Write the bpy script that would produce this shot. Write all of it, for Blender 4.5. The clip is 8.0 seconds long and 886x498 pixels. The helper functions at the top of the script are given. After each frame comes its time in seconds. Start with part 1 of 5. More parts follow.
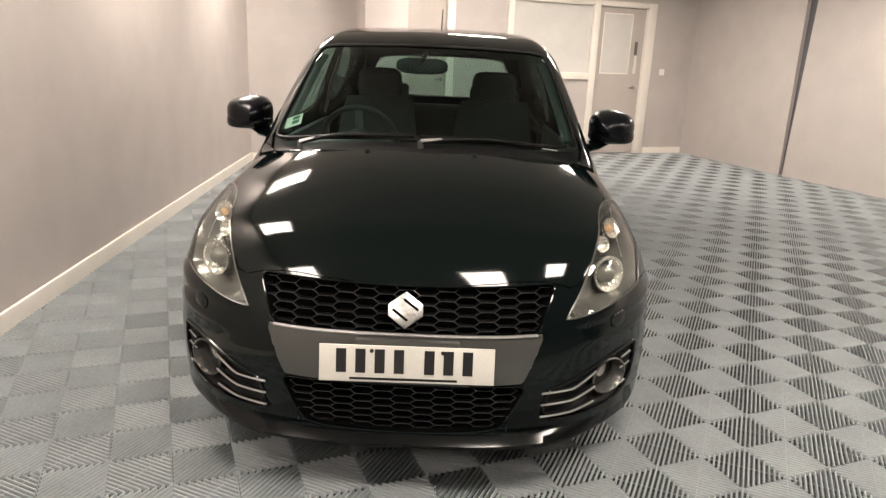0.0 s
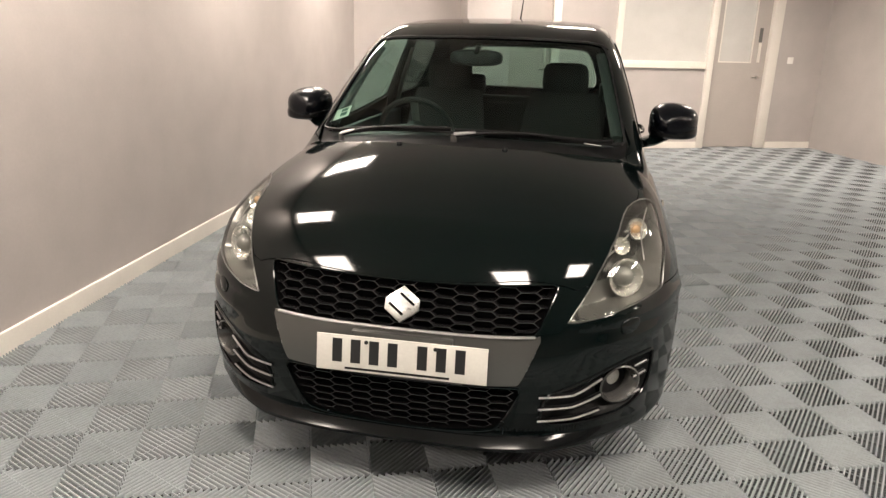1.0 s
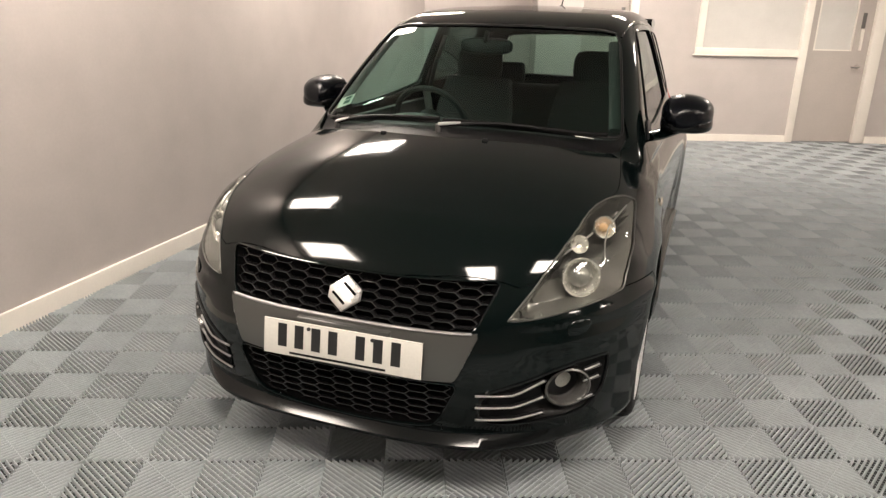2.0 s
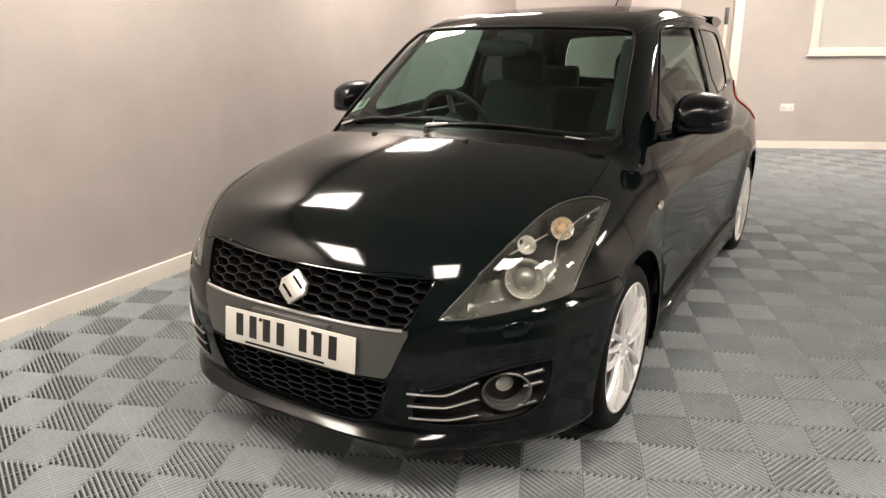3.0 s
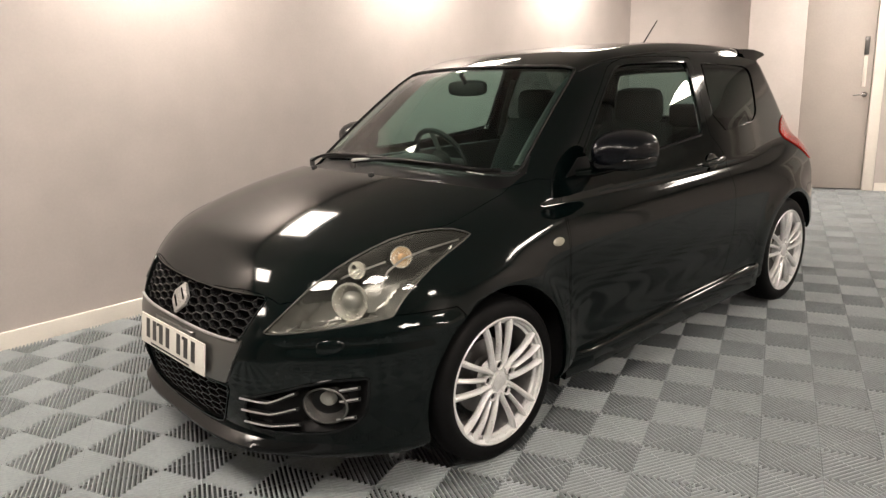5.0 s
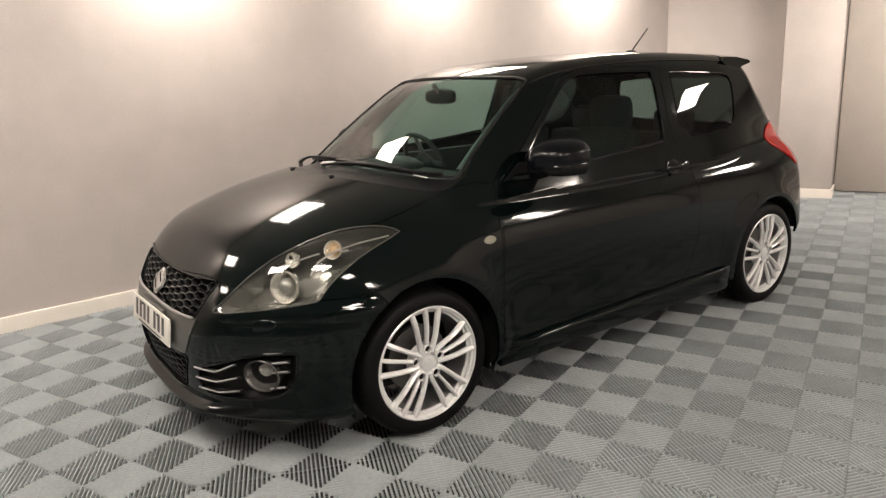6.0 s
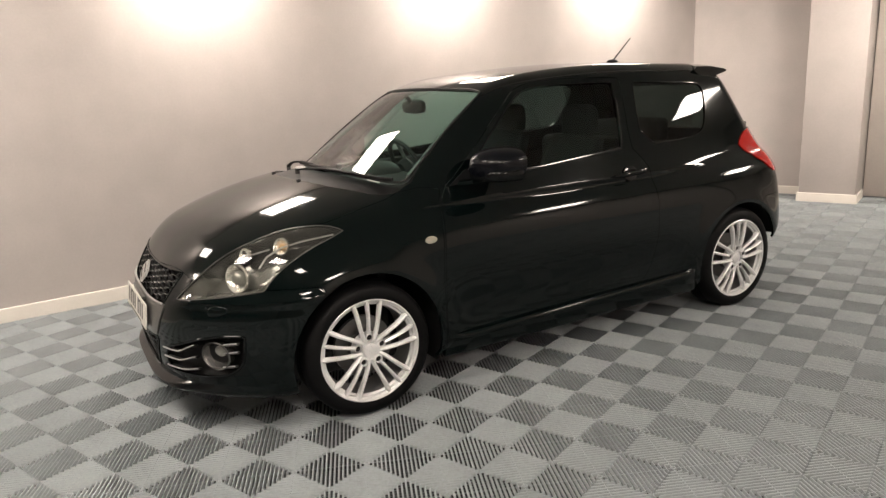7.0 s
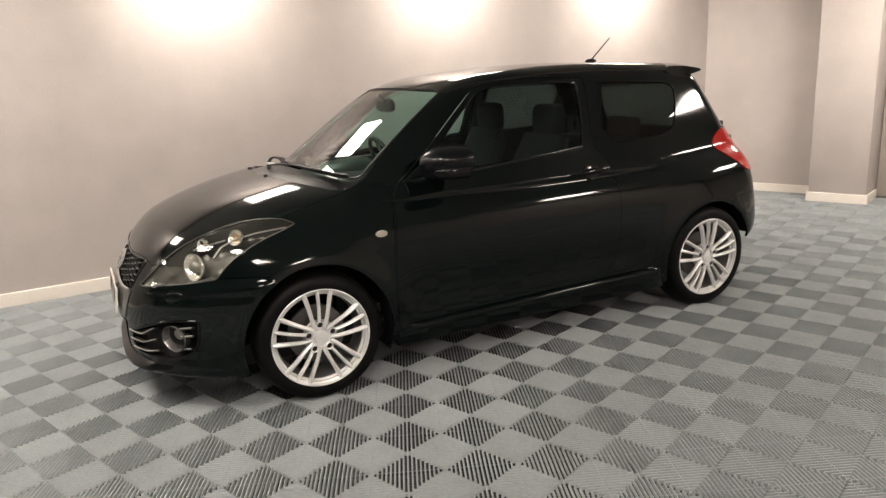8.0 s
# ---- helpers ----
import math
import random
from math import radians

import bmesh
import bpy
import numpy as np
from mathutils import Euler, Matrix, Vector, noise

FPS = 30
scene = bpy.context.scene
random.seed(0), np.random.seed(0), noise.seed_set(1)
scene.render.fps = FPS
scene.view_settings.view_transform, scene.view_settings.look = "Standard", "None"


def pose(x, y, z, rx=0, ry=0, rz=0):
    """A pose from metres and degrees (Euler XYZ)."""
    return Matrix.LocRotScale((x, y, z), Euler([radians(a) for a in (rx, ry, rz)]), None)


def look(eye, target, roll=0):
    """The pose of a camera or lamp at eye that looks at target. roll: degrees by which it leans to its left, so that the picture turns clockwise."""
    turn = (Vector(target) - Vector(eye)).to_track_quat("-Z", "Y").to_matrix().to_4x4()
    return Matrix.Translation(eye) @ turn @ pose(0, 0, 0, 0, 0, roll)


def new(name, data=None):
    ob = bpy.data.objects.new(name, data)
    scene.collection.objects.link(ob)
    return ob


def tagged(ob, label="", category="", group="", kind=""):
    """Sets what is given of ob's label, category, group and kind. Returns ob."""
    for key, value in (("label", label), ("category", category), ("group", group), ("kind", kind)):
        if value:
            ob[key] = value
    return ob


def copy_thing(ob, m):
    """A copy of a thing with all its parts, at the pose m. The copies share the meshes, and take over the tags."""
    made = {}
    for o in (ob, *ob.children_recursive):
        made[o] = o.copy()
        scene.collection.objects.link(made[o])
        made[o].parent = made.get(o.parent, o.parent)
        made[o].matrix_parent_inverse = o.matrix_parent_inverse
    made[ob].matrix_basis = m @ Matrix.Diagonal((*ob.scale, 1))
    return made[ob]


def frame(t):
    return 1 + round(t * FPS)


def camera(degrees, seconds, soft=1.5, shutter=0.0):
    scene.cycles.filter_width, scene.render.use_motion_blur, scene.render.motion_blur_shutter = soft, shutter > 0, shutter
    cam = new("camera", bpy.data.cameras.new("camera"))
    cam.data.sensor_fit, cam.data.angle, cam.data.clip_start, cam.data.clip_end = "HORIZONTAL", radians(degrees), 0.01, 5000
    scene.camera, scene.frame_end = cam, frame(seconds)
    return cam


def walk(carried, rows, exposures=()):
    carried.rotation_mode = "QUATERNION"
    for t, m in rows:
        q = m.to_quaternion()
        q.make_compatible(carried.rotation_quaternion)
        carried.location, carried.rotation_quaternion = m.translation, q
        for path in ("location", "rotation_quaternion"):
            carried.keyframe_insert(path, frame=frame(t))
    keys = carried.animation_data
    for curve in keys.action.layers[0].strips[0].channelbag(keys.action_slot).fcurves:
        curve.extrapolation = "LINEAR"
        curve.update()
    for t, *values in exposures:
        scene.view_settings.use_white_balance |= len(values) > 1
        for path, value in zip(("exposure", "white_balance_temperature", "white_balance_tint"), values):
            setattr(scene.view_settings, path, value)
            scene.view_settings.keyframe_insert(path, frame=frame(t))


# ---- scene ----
cam = camera(64.6, 8.0, soft=1.4)
PATH = [
    (0, (0.148, -2.739, 1.393), (0.108, -0.818, 0.841), 2.4),
    (0.5, (0.334, -2.715, 1.414), (0.145, -0.809, 0.840), 2.2),
    (1, (0.522, -2.667, 1.415), (0.127, -0.797, 0.824), 1.6),
    (1.5, (0.731, -2.579, 1.423), (0.205, -0.747, 0.815), 1.3),
    (1.7, (0.812, -2.547, 1.433), (0.245, -0.731, 0.814), 1.5),
    (2.8, (1.391, -2.345, 1.408), (0.427, -0.703, 0.794), -0.4),
    (3, (1.474, -2.267, 1.396), (0.467, -0.647, 0.793), -0.6),
    (3.5, (1.703, -2.100, 1.378), (0.562, -0.565, 0.794), -1.2),
    (4, (1.955, -1.927, 1.379), (0.667, -0.501, 0.823), -1.7),
    (4.5, (2.169, -1.787, 1.370), (0.780, -0.443, 0.853), -1.9),
    (4.7, (2.266, -1.736, 1.357), (0.856, -0.407, 0.863), -2.1),
    (5.8, (2.893, -1.477, 1.426), (1.318, -0.344, 0.937), -2.5),
    (6, (3.000, -1.414, 1.415), (1.405, -0.307, 0.932), -2.6),
    (6.5, (3.252, -1.246, 1.420), (1.601, -0.220, 0.948), -2.9),
    (7, (3.522, -1.096, 1.452), (1.820, -0.158, 0.978), -3.0),
    (7.5, (3.700, -0.958, 1.455), (1.973, -0.072, 0.974), -2.9),
    (8, (3.850, -0.763, 1.457), (2.090, 0.057, 0.976), -3.0),
]
walk(cam, [(t, look(eye, target, roll)) for t, eye, target, roll in PATH],
     exposures=[(0, 0.18), (4.7, 0.08), (6.0, 0.0), (8.0, 0.0)])
# ---------------------------------------------------------------- world and light
ROOM = Matrix.Rotation(radians(22.9), 4, "Z")
WALL_LEFT = Matrix.Translation((-2.38, 5.61, 0)) @ Matrix.Rotation(math.atan(0.0693), 4, "Z")
CEIL = 2.60
world = bpy.data.worlds.new("world")
scene.world = world
world.use_nodes = True
world.node_tree.nodes["Background"].inputs[0].default_value = (0.8, 0.75, 0.7, 1)
world.node_tree.nodes["Background"].inputs[1].default_value = 0.02
LAMP_COLOUR = (1.0, 0.88, 0.77)
# power differs by group only to balance floor and wall brightness
LAMP_POWER = 49.0
FRONT_POWER = 60.0
FILL_POWER = 70.0
# ceiling panels: one row along the long wall, others spread over the open floor
PANELS = [(-1.42, -2.05), (-1.57, 0.05), (-1.71, 2.15), (-1.86, 4.25), (-1.27, -4.2)]
PANELS_FRONT = [(0.70, -2.0), (1.95, -1.25), (3.6, -0.7)]
# (4.0, 4.0) follows glass reflections; the others are fill added for floor and walls
PANELS_FILL = [(5.4, 0.6), (4.0, 4.0), (2.3, 5.6), (0.3, 5.2)]

# ---------------------------------------------------------------- materials


def material(name, colour, rough=0.5, metal=0.0, coat=0.0, grain=0.0, scale=40.0, bump=0.0, spread=0.0, stain=0.0, spec=0.5):
    """Principled surface with variation at two scales: fine grain and broad stains, plus fine relief."""
    m = bpy.data.materials.new(name)
    m.use_nodes = True
    nodes, links = m.node_tree.nodes, m.node_tree.links
    b = nodes["Principled BSDF"]
    b.inputs["Base Color"].default_value = (*colour, 1)
    b.inputs["Roughness"].default_value = rough
    b.inputs["Metallic"].default_value = metal
    b.inputs["Coat Weight"].default_value = coat
    b.inputs["Coat Roughness"].default_value = 0.02
    b.inputs["Specular IOR Level"].default_value = spec
    if grain or bump or stain or spread:
        co = nodes.new("ShaderNodeTexCoord")
        fine = nodes.new("ShaderNodeTexNoise")
        fine.inputs["Scale"].default_value, fine.inputs["Detail"].default_value = scale, 6
        broad = nodes.new("ShaderNodeTexNoise")
        broad.inputs["Scale"].default_value, broad.inputs["Detail"].default_value = scale * 0.04 + 0.8, 4
        links.new(co.outputs["Object"], fine.inputs["Vector"])
        links.new(co.outputs["Object"], broad.inputs["Vector"])

        def swing(src, amount, base):
            a = nodes.new("ShaderNodeMapRange")
            a.inputs["From Min"].default_value, a.inputs["From Max"].default_value = 0.3, 0.7
            a.inputs["To Min"].default_value, a.inputs["To Max"].default_value = base - amount, base + amount
            links.new(src, a.inputs["Value"])
            return a.outputs[0]
        mul = nodes.new("ShaderNodeMath")
        mul.operation = "MULTIPLY"
        links.new(swing(fine.outputs["Fac"], grain, 1.0), mul.inputs[0])
        links.new(swing(broad.outputs["Fac"], stain, 1.0), mul.inputs[1])
        shade = nodes.new("ShaderNodeVectorMath")
        shade.operation = "SCALE"
        shade.inputs[0].default_value = colour
        last = mul.outputs[0]
        if spread:
            info = nodes.new("ShaderNodeObjectInfo")
            m2 = nodes.new("ShaderNodeMath")
            m2.operation = "MULTIPLY"
            r = nodes.new("ShaderNodeMapRange")
            r.inputs["To Min"].default_value, r.inputs["To Max"].default_value = 1 - spread, 1 + spread
            links.new(info.outputs["Random"], r.inputs["Value"])
            links.new(r.outputs[0], m2.inputs[0])
            links.new(last, m2.inputs[1])
            last = m2.outputs[0]
        links.new(last, shade.inputs["Scale"])
        links.new(shade.outputs["Vector"], b.inputs["Base Color"])
        links.new(swing(fine.outputs["Fac"], min(0.08, rough * 0.2) if grain else 0, rough), b.inputs["Roughness"])
        if bump:
            bp = nodes.new("ShaderNodeBump")
            bp.inputs["Strength"].default_value, bp.inputs["Distance"].default_value = 0.4, bump
            links.new(fine.outputs["Fac"], bp.inputs["Height"])
            links.new(bp.outputs[0], b.inputs["Normal"])
    return m


def glass(name, tint, gloss_rough=0.0, ior=1.5):
    """A thin tinted pane: clear through, with gloss by Fresnel."""
    m = bpy.data.materials.new(name)
    m.use_nodes = True
    nodes, links = m.node_tree.nodes, m.node_tree.links
    nodes.remove(nodes["Principled BSDF"])
    clear, shine, mix, fres = (nodes.new("ShaderNode" + n) for n in ("BsdfTransparent", "BsdfGlossy", "MixShader", "LayerWeight"))
    clear.inputs[0].default_value = (*tint, 1)
    shine.inputs["Roughness"].default_value = gloss_rough
    power, scale = nodes.new("ShaderNodeMath"), nodes.new("ShaderNodeMath")
    power.operation, scale.operation = "POWER", "MULTIPLY_ADD"
    power.inputs[1].default_value = 5.0
    base = ((ior - 1) / (ior + 1)) ** 2
    scale.inputs[1].default_value, scale.inputs[2].default_value = 1 - base, base
    links.new(fres.outputs["Facing"], power.inputs[0])
    links.new(power.outputs[0], scale.inputs[0])
    links.new(scale.outputs[0], mix.inputs[0])
    links.new(clear.outputs[0], mix.inputs[1])
    links.new(shine.outputs[0], mix.inputs[2])
    links.new(mix.outputs[0], nodes["Material Output"].inputs[0])
    return m


def glow(name, colour, power):
    m = bpy.data.materials.new(name)
    m.use_nodes = True
    b = m.node_tree.nodes["Principled BSDF"]
    b.inputs["Base Color"].default_value = (0.9, 0.9, 0.9, 1)
    b.inputs["Emission Color"].default_value = (*colour, 1)
    b.inputs["Emission Strength"].default_value = power
    return m


PAINT = material("black_car_paint", (0.0010, 0.0026, 0.0026), 0.065, 0.0, 0.0, grain=0.15, scale=900, spec=0.34)
GLOSS_BLACK = material("gloss_black_plastic", (0.003, 0.003, 0.0035), 0.10, grain=0.1, scale=300, spec=0.4)
GRILLE_BLACK = material("grille_gloss_black", (0.008, 0.008, 0.0085), 0.13, grain=0.1, scale=300, spec=0.9)
SATIN_BLACK = material("satin_black_plastic", (0.006, 0.006, 0.0065), 0.40, grain=0.15, scale=400, spec=0.22)
WIPER_BLACK = material("wiper_black", (0.004, 0.004, 0.0042), 0.45, grain=0.15, scale=300, spec=0.15)
MIRROR_BLACK = material("mirror_shell_black", (0.002, 0.0025, 0.004), 0.24, grain=0.1, scale=300, spec=0.25)
GUNMETAL = material("gunmetal_plastic", (0.115, 0.115, 0.11), 0.28, 0.7, stain=0.05, scale=60)
RUBBER = material("tyre_rubber", (0.0038, 0.0038, 0.0042), 0.55, grain=0.2, scale=120, bump=0.0006, stain=0.25, spec=0.13)
ALLOY = material("silver_alloy", (0.80, 0.80, 0.80), 0.33, 0.40, grain=0.05, scale=200, stain=0.06)
ALLOY_DARK = material("alloy_barrel", (0.40, 0.395, 0.39), 0.4, 0.8, grain=0.08, scale=120)
CHROME = material("chrome", (0.78, 0.77, 0.75), 0.10, 1.0, grain=0.03, scale=200)
BADGE = material("badge_chrome", (0.62, 0.61, 0.59), 0.30, 0.85, grain=0.03, scale=200)
STEEL = material("brake_steel", (0.16, 0.155, 0.15), 0.4, 0.9, grain=0.1, scale=90)
LAMP_BLACK = material("lamp_housing_grey", (0.17, 0.17, 0.163), 0.25, 0.5, stain=0.05, scale=60)
LIP_SATIN = material("lip_satin_black", (0.003, 0.0035, 0.0038), 0.13, stain=0.08, scale=60, spec=0.3)
# near-black that stands in for unlit depth behind the grilles and in badge slits
DEEP_BLACK = material("deep_black_depth_shade", (0.0015, 0.0015, 0.0016), 0.9, grain=0.2, scale=200, spec=0.03)
NUT_DARK = material("dark_wheel_nut", (0.035, 0.033, 0.032), 0.35, 0.6, grain=0.1, scale=200)
LAMP_DARK = material("lamp_housing_black", (0.050, 0.050, 0.048), 0.22, 0.3, stain=0.05, scale=60)
LAMP_CHROME = material("lamp_reflector", (0.85, 0.84, 0.80), 0.24, 0.75, grain=0.05, scale=150)
AMBER = material("amber_bulb", (0.50, 0.33, 0.19), 0.25, grain=0.1, scale=150)
SCREEN_GLASS = glass("windscreen_glass", (0.56, 0.73, 0.67))
SIDE_GLASS = glass("side_glass", (0.46, 0.60, 0.57))
LENS_GLASS = glass("lamp_lens", (0.90, 0.90, 0.87))
REAR_GLASS = glass("rear_glass", (0.36, 0.43, 0.41))
DARK_GLASS = glass("rear_quarter_glass", (0.075, 0.095, 0.09))
PROJECTOR = material("projector_glass", (0.24, 0.24, 0.23), 0.08, 0.4, grain=0.05, scale=90)
FOG_BOWL = material("fog_lamp_bowl", (0.12, 0.118, 0.114), 0.26, 0.75, stain=0.05, scale=60)
FOG_GLASS = material("fog_lamp_glass", (0.50, 0.49, 0.45), 0.14, 0.35, grain=0.1, scale=200)
RED_LENS = material("red_lamp_lens", (0.45, 0.012, 0.008), 0.12, 0.0, 0.6, grain=0.1, scale=90)
CLEAR_LENS = material("clear_lamp_lens", (0.40, 0.37, 0.31), 0.15, 0.1, 0.2, grain=0.05, scale=90)
PLATE_WHITE = material("plate_white", (0.56, 0.545, 0.50), 0.35, grain=0.03, scale=120, stain=0.04)
PLATE_BLACK = material("plate_black", (0.012, 0.012, 0.012), 0.4, grain=0.1, scale=120)
CLOTH = material("seat_cloth", (0.009, 0.0095, 0.010), 0.9, grain=0.3, scale=220, bump=0.001)
TRIM_DARK = material("interior_trim", (0.014, 0.0145, 0.015), 0.6, grain=0.2, scale=300, bump=0.0005)
TRIM_MID = material("interior_trim_mid", (0.032, 0.034, 0.034), 0.45, grain=0.1, scale=200)
TRIM_GREY = material("interior_trim_grey", (0.10, 0.10, 0.095), 0.55, grain=0.1, scale=200)
LABEL_GREEN = material("label_green", (0.02, 0.07, 0.05), 0.5, grain=0.05, scale=100)
WALL_PAINT = material("wall_paint", (0.450, 0.412, 0.393), 0.62, grain=0.025, scale=60, bump=0.0006, stain=0.05)
WALL_RIGHT_PAINT = material("wall_panel_paint", (0.455, 0.42, 0.40), 0.6, grain=0.03, scale=50, bump=0.0006, stain=0.05)
CEILING_TILE = material("ceiling_tile", (0.72, 0.70, 0.67), 0.85, grain=0.06, scale=150, bump=0.001)
WHITE_GLOSS = material("white_gloss_paint", (0.74, 0.70, 0.64), 0.35, grain=0.02, scale=70, stain=0.04)
DOOR_GREY = material("grey_door_paint", (0.42, 0.38, 0.35), 0.45, grain=0.03, scale=60, stain=0.04)
FROSTED = material("frosted_pane", (0.54, 0.525, 0.50), 0.42, grain=0.02, scale=60, stain=0.05)
WHITE_PLASTIC = material("white_plastic", (0.78, 0.76, 0.72), 0.35, grain=0.02, scale=90)
DARK_GAP = material("dark_backing", (0.10, 0.10, 0.11), 0.8, grain=0.2, scale=40, stain=0.2)
TILE_GREY = material("grey_ribbed_plastic", (0.298, 0.326, 0.336), 0.42, grain=0.08, scale=70, stain=0.10, spread=0.05, spec=0.35)
# near-black colour paints in the deep shade between the tile ribs
TILE_GAP_SHADE = material("tile_gap_shade", (0.006, 0.008, 0.009), 0.7, grain=0.2, scale=60, stain=0.2)
PANEL_GLOW = glow("panel_diffuser", LAMP_COLOUR, LAMP_POWER)
PANEL_GLOW_FRONT = glow("panel_diffuser_front", LAMP_COLOUR, FRONT_POWER)
PANEL_GLOW_FILL = glow("panel_diffuser_fill", LAMP_COLOUR, FILL_POWER)

# ---------------------------------------------------------------- building helpers


def part(name, bm, mat, parent=None, label="", smooth=True, flat_angle=40):
    """Links a bmesh as one mesh object, under a thing or a part."""
    me = bpy.data.meshes.new(name)
    if smooth:
        for fc in bm.faces:
            fc.smooth = True
        for e in bm.edges:
            e.smooth = not (len(e.link_faces) == 2 and e.calc_face_angle(0) > radians(flat_angle))
    bm.to_mesh(me)
    bm.free()
    me.materials.append(mat)
    ob = new(name, me)
    if parent is not None:
        ob.parent = parent
    if label:
        tagged(ob, label=label)
    return ob


def root(name, label, category, m=Matrix.Identity(4), group=""):
    ob = new(name)
    ob.empty_display_size = 0.1
    ob.matrix_world = m
    return tagged(ob, label=label, category=category, group=group)


def box(lo, hi, bevel=0.0, m=Matrix.Identity(4), bm=None, segments=2):
    own = bm is None
    bm = bm or bmesh.new()
    c, s = (Vector(lo) + Vector(hi)) / 2, Vector(hi) - Vector(lo)
    r = bmesh.ops.create_cube(bm, size=1, matrix=m @ Matrix.Translation(c) @ Matrix.Diagonal((*s, 1)))
    if bevel:
        edges = list({e for v in r["verts"] for e in v.link_edges})
        bmesh.ops.bevel(bm, geom=edges, offset=bevel, segments=segments, affect="EDGES", profile=0.5)
    return bm


def rod(a, b, r, bm=None, sides=12, r2=None):
    bm = bm or bmesh.new()
    a, b = Vector(a), Vector(b)
    m = Matrix.Translation((a + b) / 2) @ (b - a).to_track_quat("Z", "Y").to_matrix().to_4x4()
    bmesh.ops.create_cone(bm, cap_ends=True, segments=sides, radius1=r, radius2=r if r2 is None else r2, depth=(b - a).length, matrix=m)
    return bm


def lathe(profile, m=Matrix.Identity(4), sides=48, bm=None, close=False):
    """Turns (radius, height) pairs round z."""
    bm = bm or bmesh.new()
    rings = []
    for r, h in profile:
        rings.append([bm.verts.new(m @ Vector((r * math.cos(a), r * math.sin(a), h))) for a in np.linspace(0, 2 * math.pi, sides, endpoint=False)])
    pairs = list(zip(rings, rings[1:])) + ([(rings[-1], rings[0])] if close else [])
    for p, q in pairs:
        for i in range(sides):
            j = (i + 1) % sides
            bm.faces.new((p[i], p[j], q[j], q[i]))
    bmesh.ops.recalc_face_normals(bm, faces=bm.faces)
    return bm


def sweep(points, width, height, bm=None, up=(0, 0, 1), sides=8, taper=None):
    """An oval bar along points."""
    bm = bm or bmesh.new()
    pts = [Vector(p) for p in points]
    rings = []
    for i, p in enumerate(pts):
        t = (pts[min(i + 1, len(pts) - 1)] - pts[max(i - 1, 0)]).normalized()
        side = t.cross(Vector(up)).normalized()
        top = side.cross(t).normalized()
        k = 1 if taper is None else taper[i]
        rings.append([bm.verts.new(p + side * math.cos(a) * width / 2 * k + top * math.sin(a) * height / 2 * k)
                      for a in np.linspace(0, 2 * math.pi, sides, endpoint=False)])
    for p, q in zip(rings, rings[1:]):
        for i in range(sides):
            j = (i + 1) % sides
            bm.faces.new((p[i], p[j], q[j], q[i]))
    bm.faces.new(rings[0][::-1])
    bm.faces.new(rings[-1])
    bmesh.ops.recalc_face_normals(bm, faces=bm.faces)
    return bm


def blob(rings_in, bm=None):
    """A closed skin over rings of points, each ring with the same count."""
    bm = bm or bmesh.new()
    rings = [[bm.verts.new(p) for p in r] for r in rings_in]
    n = len(rings[0])
    for p, q in zip(rings, rings[1:]):
        for i in range(n):
            j = (i + 1) % n
            bm.faces.new((p[i], p[j], q[j], q[i]))
    bm.faces.new(rings[0][::-1])
    bm.faces.new(rings[-1])
    bmesh.ops.recalc_face_normals(bm, faces=bm.faces)
    return bm


def slab(outline, depth, m=Matrix.Identity(4), bevel=0.0):
    """A flat outline in x, y with thickness along z."""
    bm = bmesh.new()
    low = [bm.verts.new(m @ Vector((x, y, 0))) for x, y in outline]
    high = [bm.verts.new(m @ Vector((x, y, depth))) for x, y in outline]
    n = len(outline)
    bm.faces.new(low[::-1])
    top = bm.faces.new(high)
    for i in range(n):
        j = (i + 1) % n
        bm.faces.new((low[i], low[j], high[j], high[i]))
    bmesh.ops.recalc_face_normals(bm, faces=bm.faces)
    if bevel:
        bmesh.ops.bevel(bm, geom=list(top.edges), offset=bevel, segments=2, affect="EDGES", profile=0.5)
    return bm


def oval(cx, cy, rx, ry, n=24, power=2.0):
    out = []
    for a in np.linspace(0, 2 * math.pi, n, endpoint=False):
        c, s = math.cos(a), math.sin(a)
        out.append((cx + rx * math.copysign(abs(c) ** (2 / power), c), cy + ry * math.copysign(abs(s) ** (2 / power), s)))
    return out


# ---------------------------------------------------------------- room


def structure(name, bm, mat, m=ROOM, label="", category=""):
    ob = part(name, bm, mat, None, label, flat_angle=30)
    ob.matrix_world = m
    return tagged(ob, category=category, kind="structure")


# floor base, coloured near-black so the rib gaps read as shade
structure("floor", box((-5.2, -7.6, -0.06), (6.6, 6.4, -0.016)), TILE_GAP_SHADE, label="dark base beneath grey ribbed interlocking floor tiles")
structure("ceiling", box((-5.4, -7.8, CEIL), (6.7, 6.5, CEIL + 0.1)), CEILING_TILE, label="plain white suspended ceiling")
# back wall, with its window and two doors set into openings
WALL_V = 6.10


def wall_piece(u0, u1, z0, z1, bm):
    return box((u0, WALL_V, z0), (u1, WALL_V + 0.2, z1), bm=bm)


wb = bmesh.new()
for u0, u1, z0, z1 in ((-0.6, 1.80, -0.03, CEIL), (1.80, 2.56, 2.10, CEIL), (2.56, 3.30, -0.03, CEIL), (3.30, 4.64, -0.03, 1.06),
                       (3.30, 5.63, 2.10, CEIL), (5.63, 6.5, -0.03, CEIL)):
    wall_piece(u0, u1, z0, z1, wb)
structure("wall_back", wb, WALL_PAINT, label="plain warm grey painted wall")
structure("wall_back_outer", box((-0.6, WALL_V + 0.3, -0.03), (6.6, WALL_V + 0.4, CEIL)), WALL_PAINT)
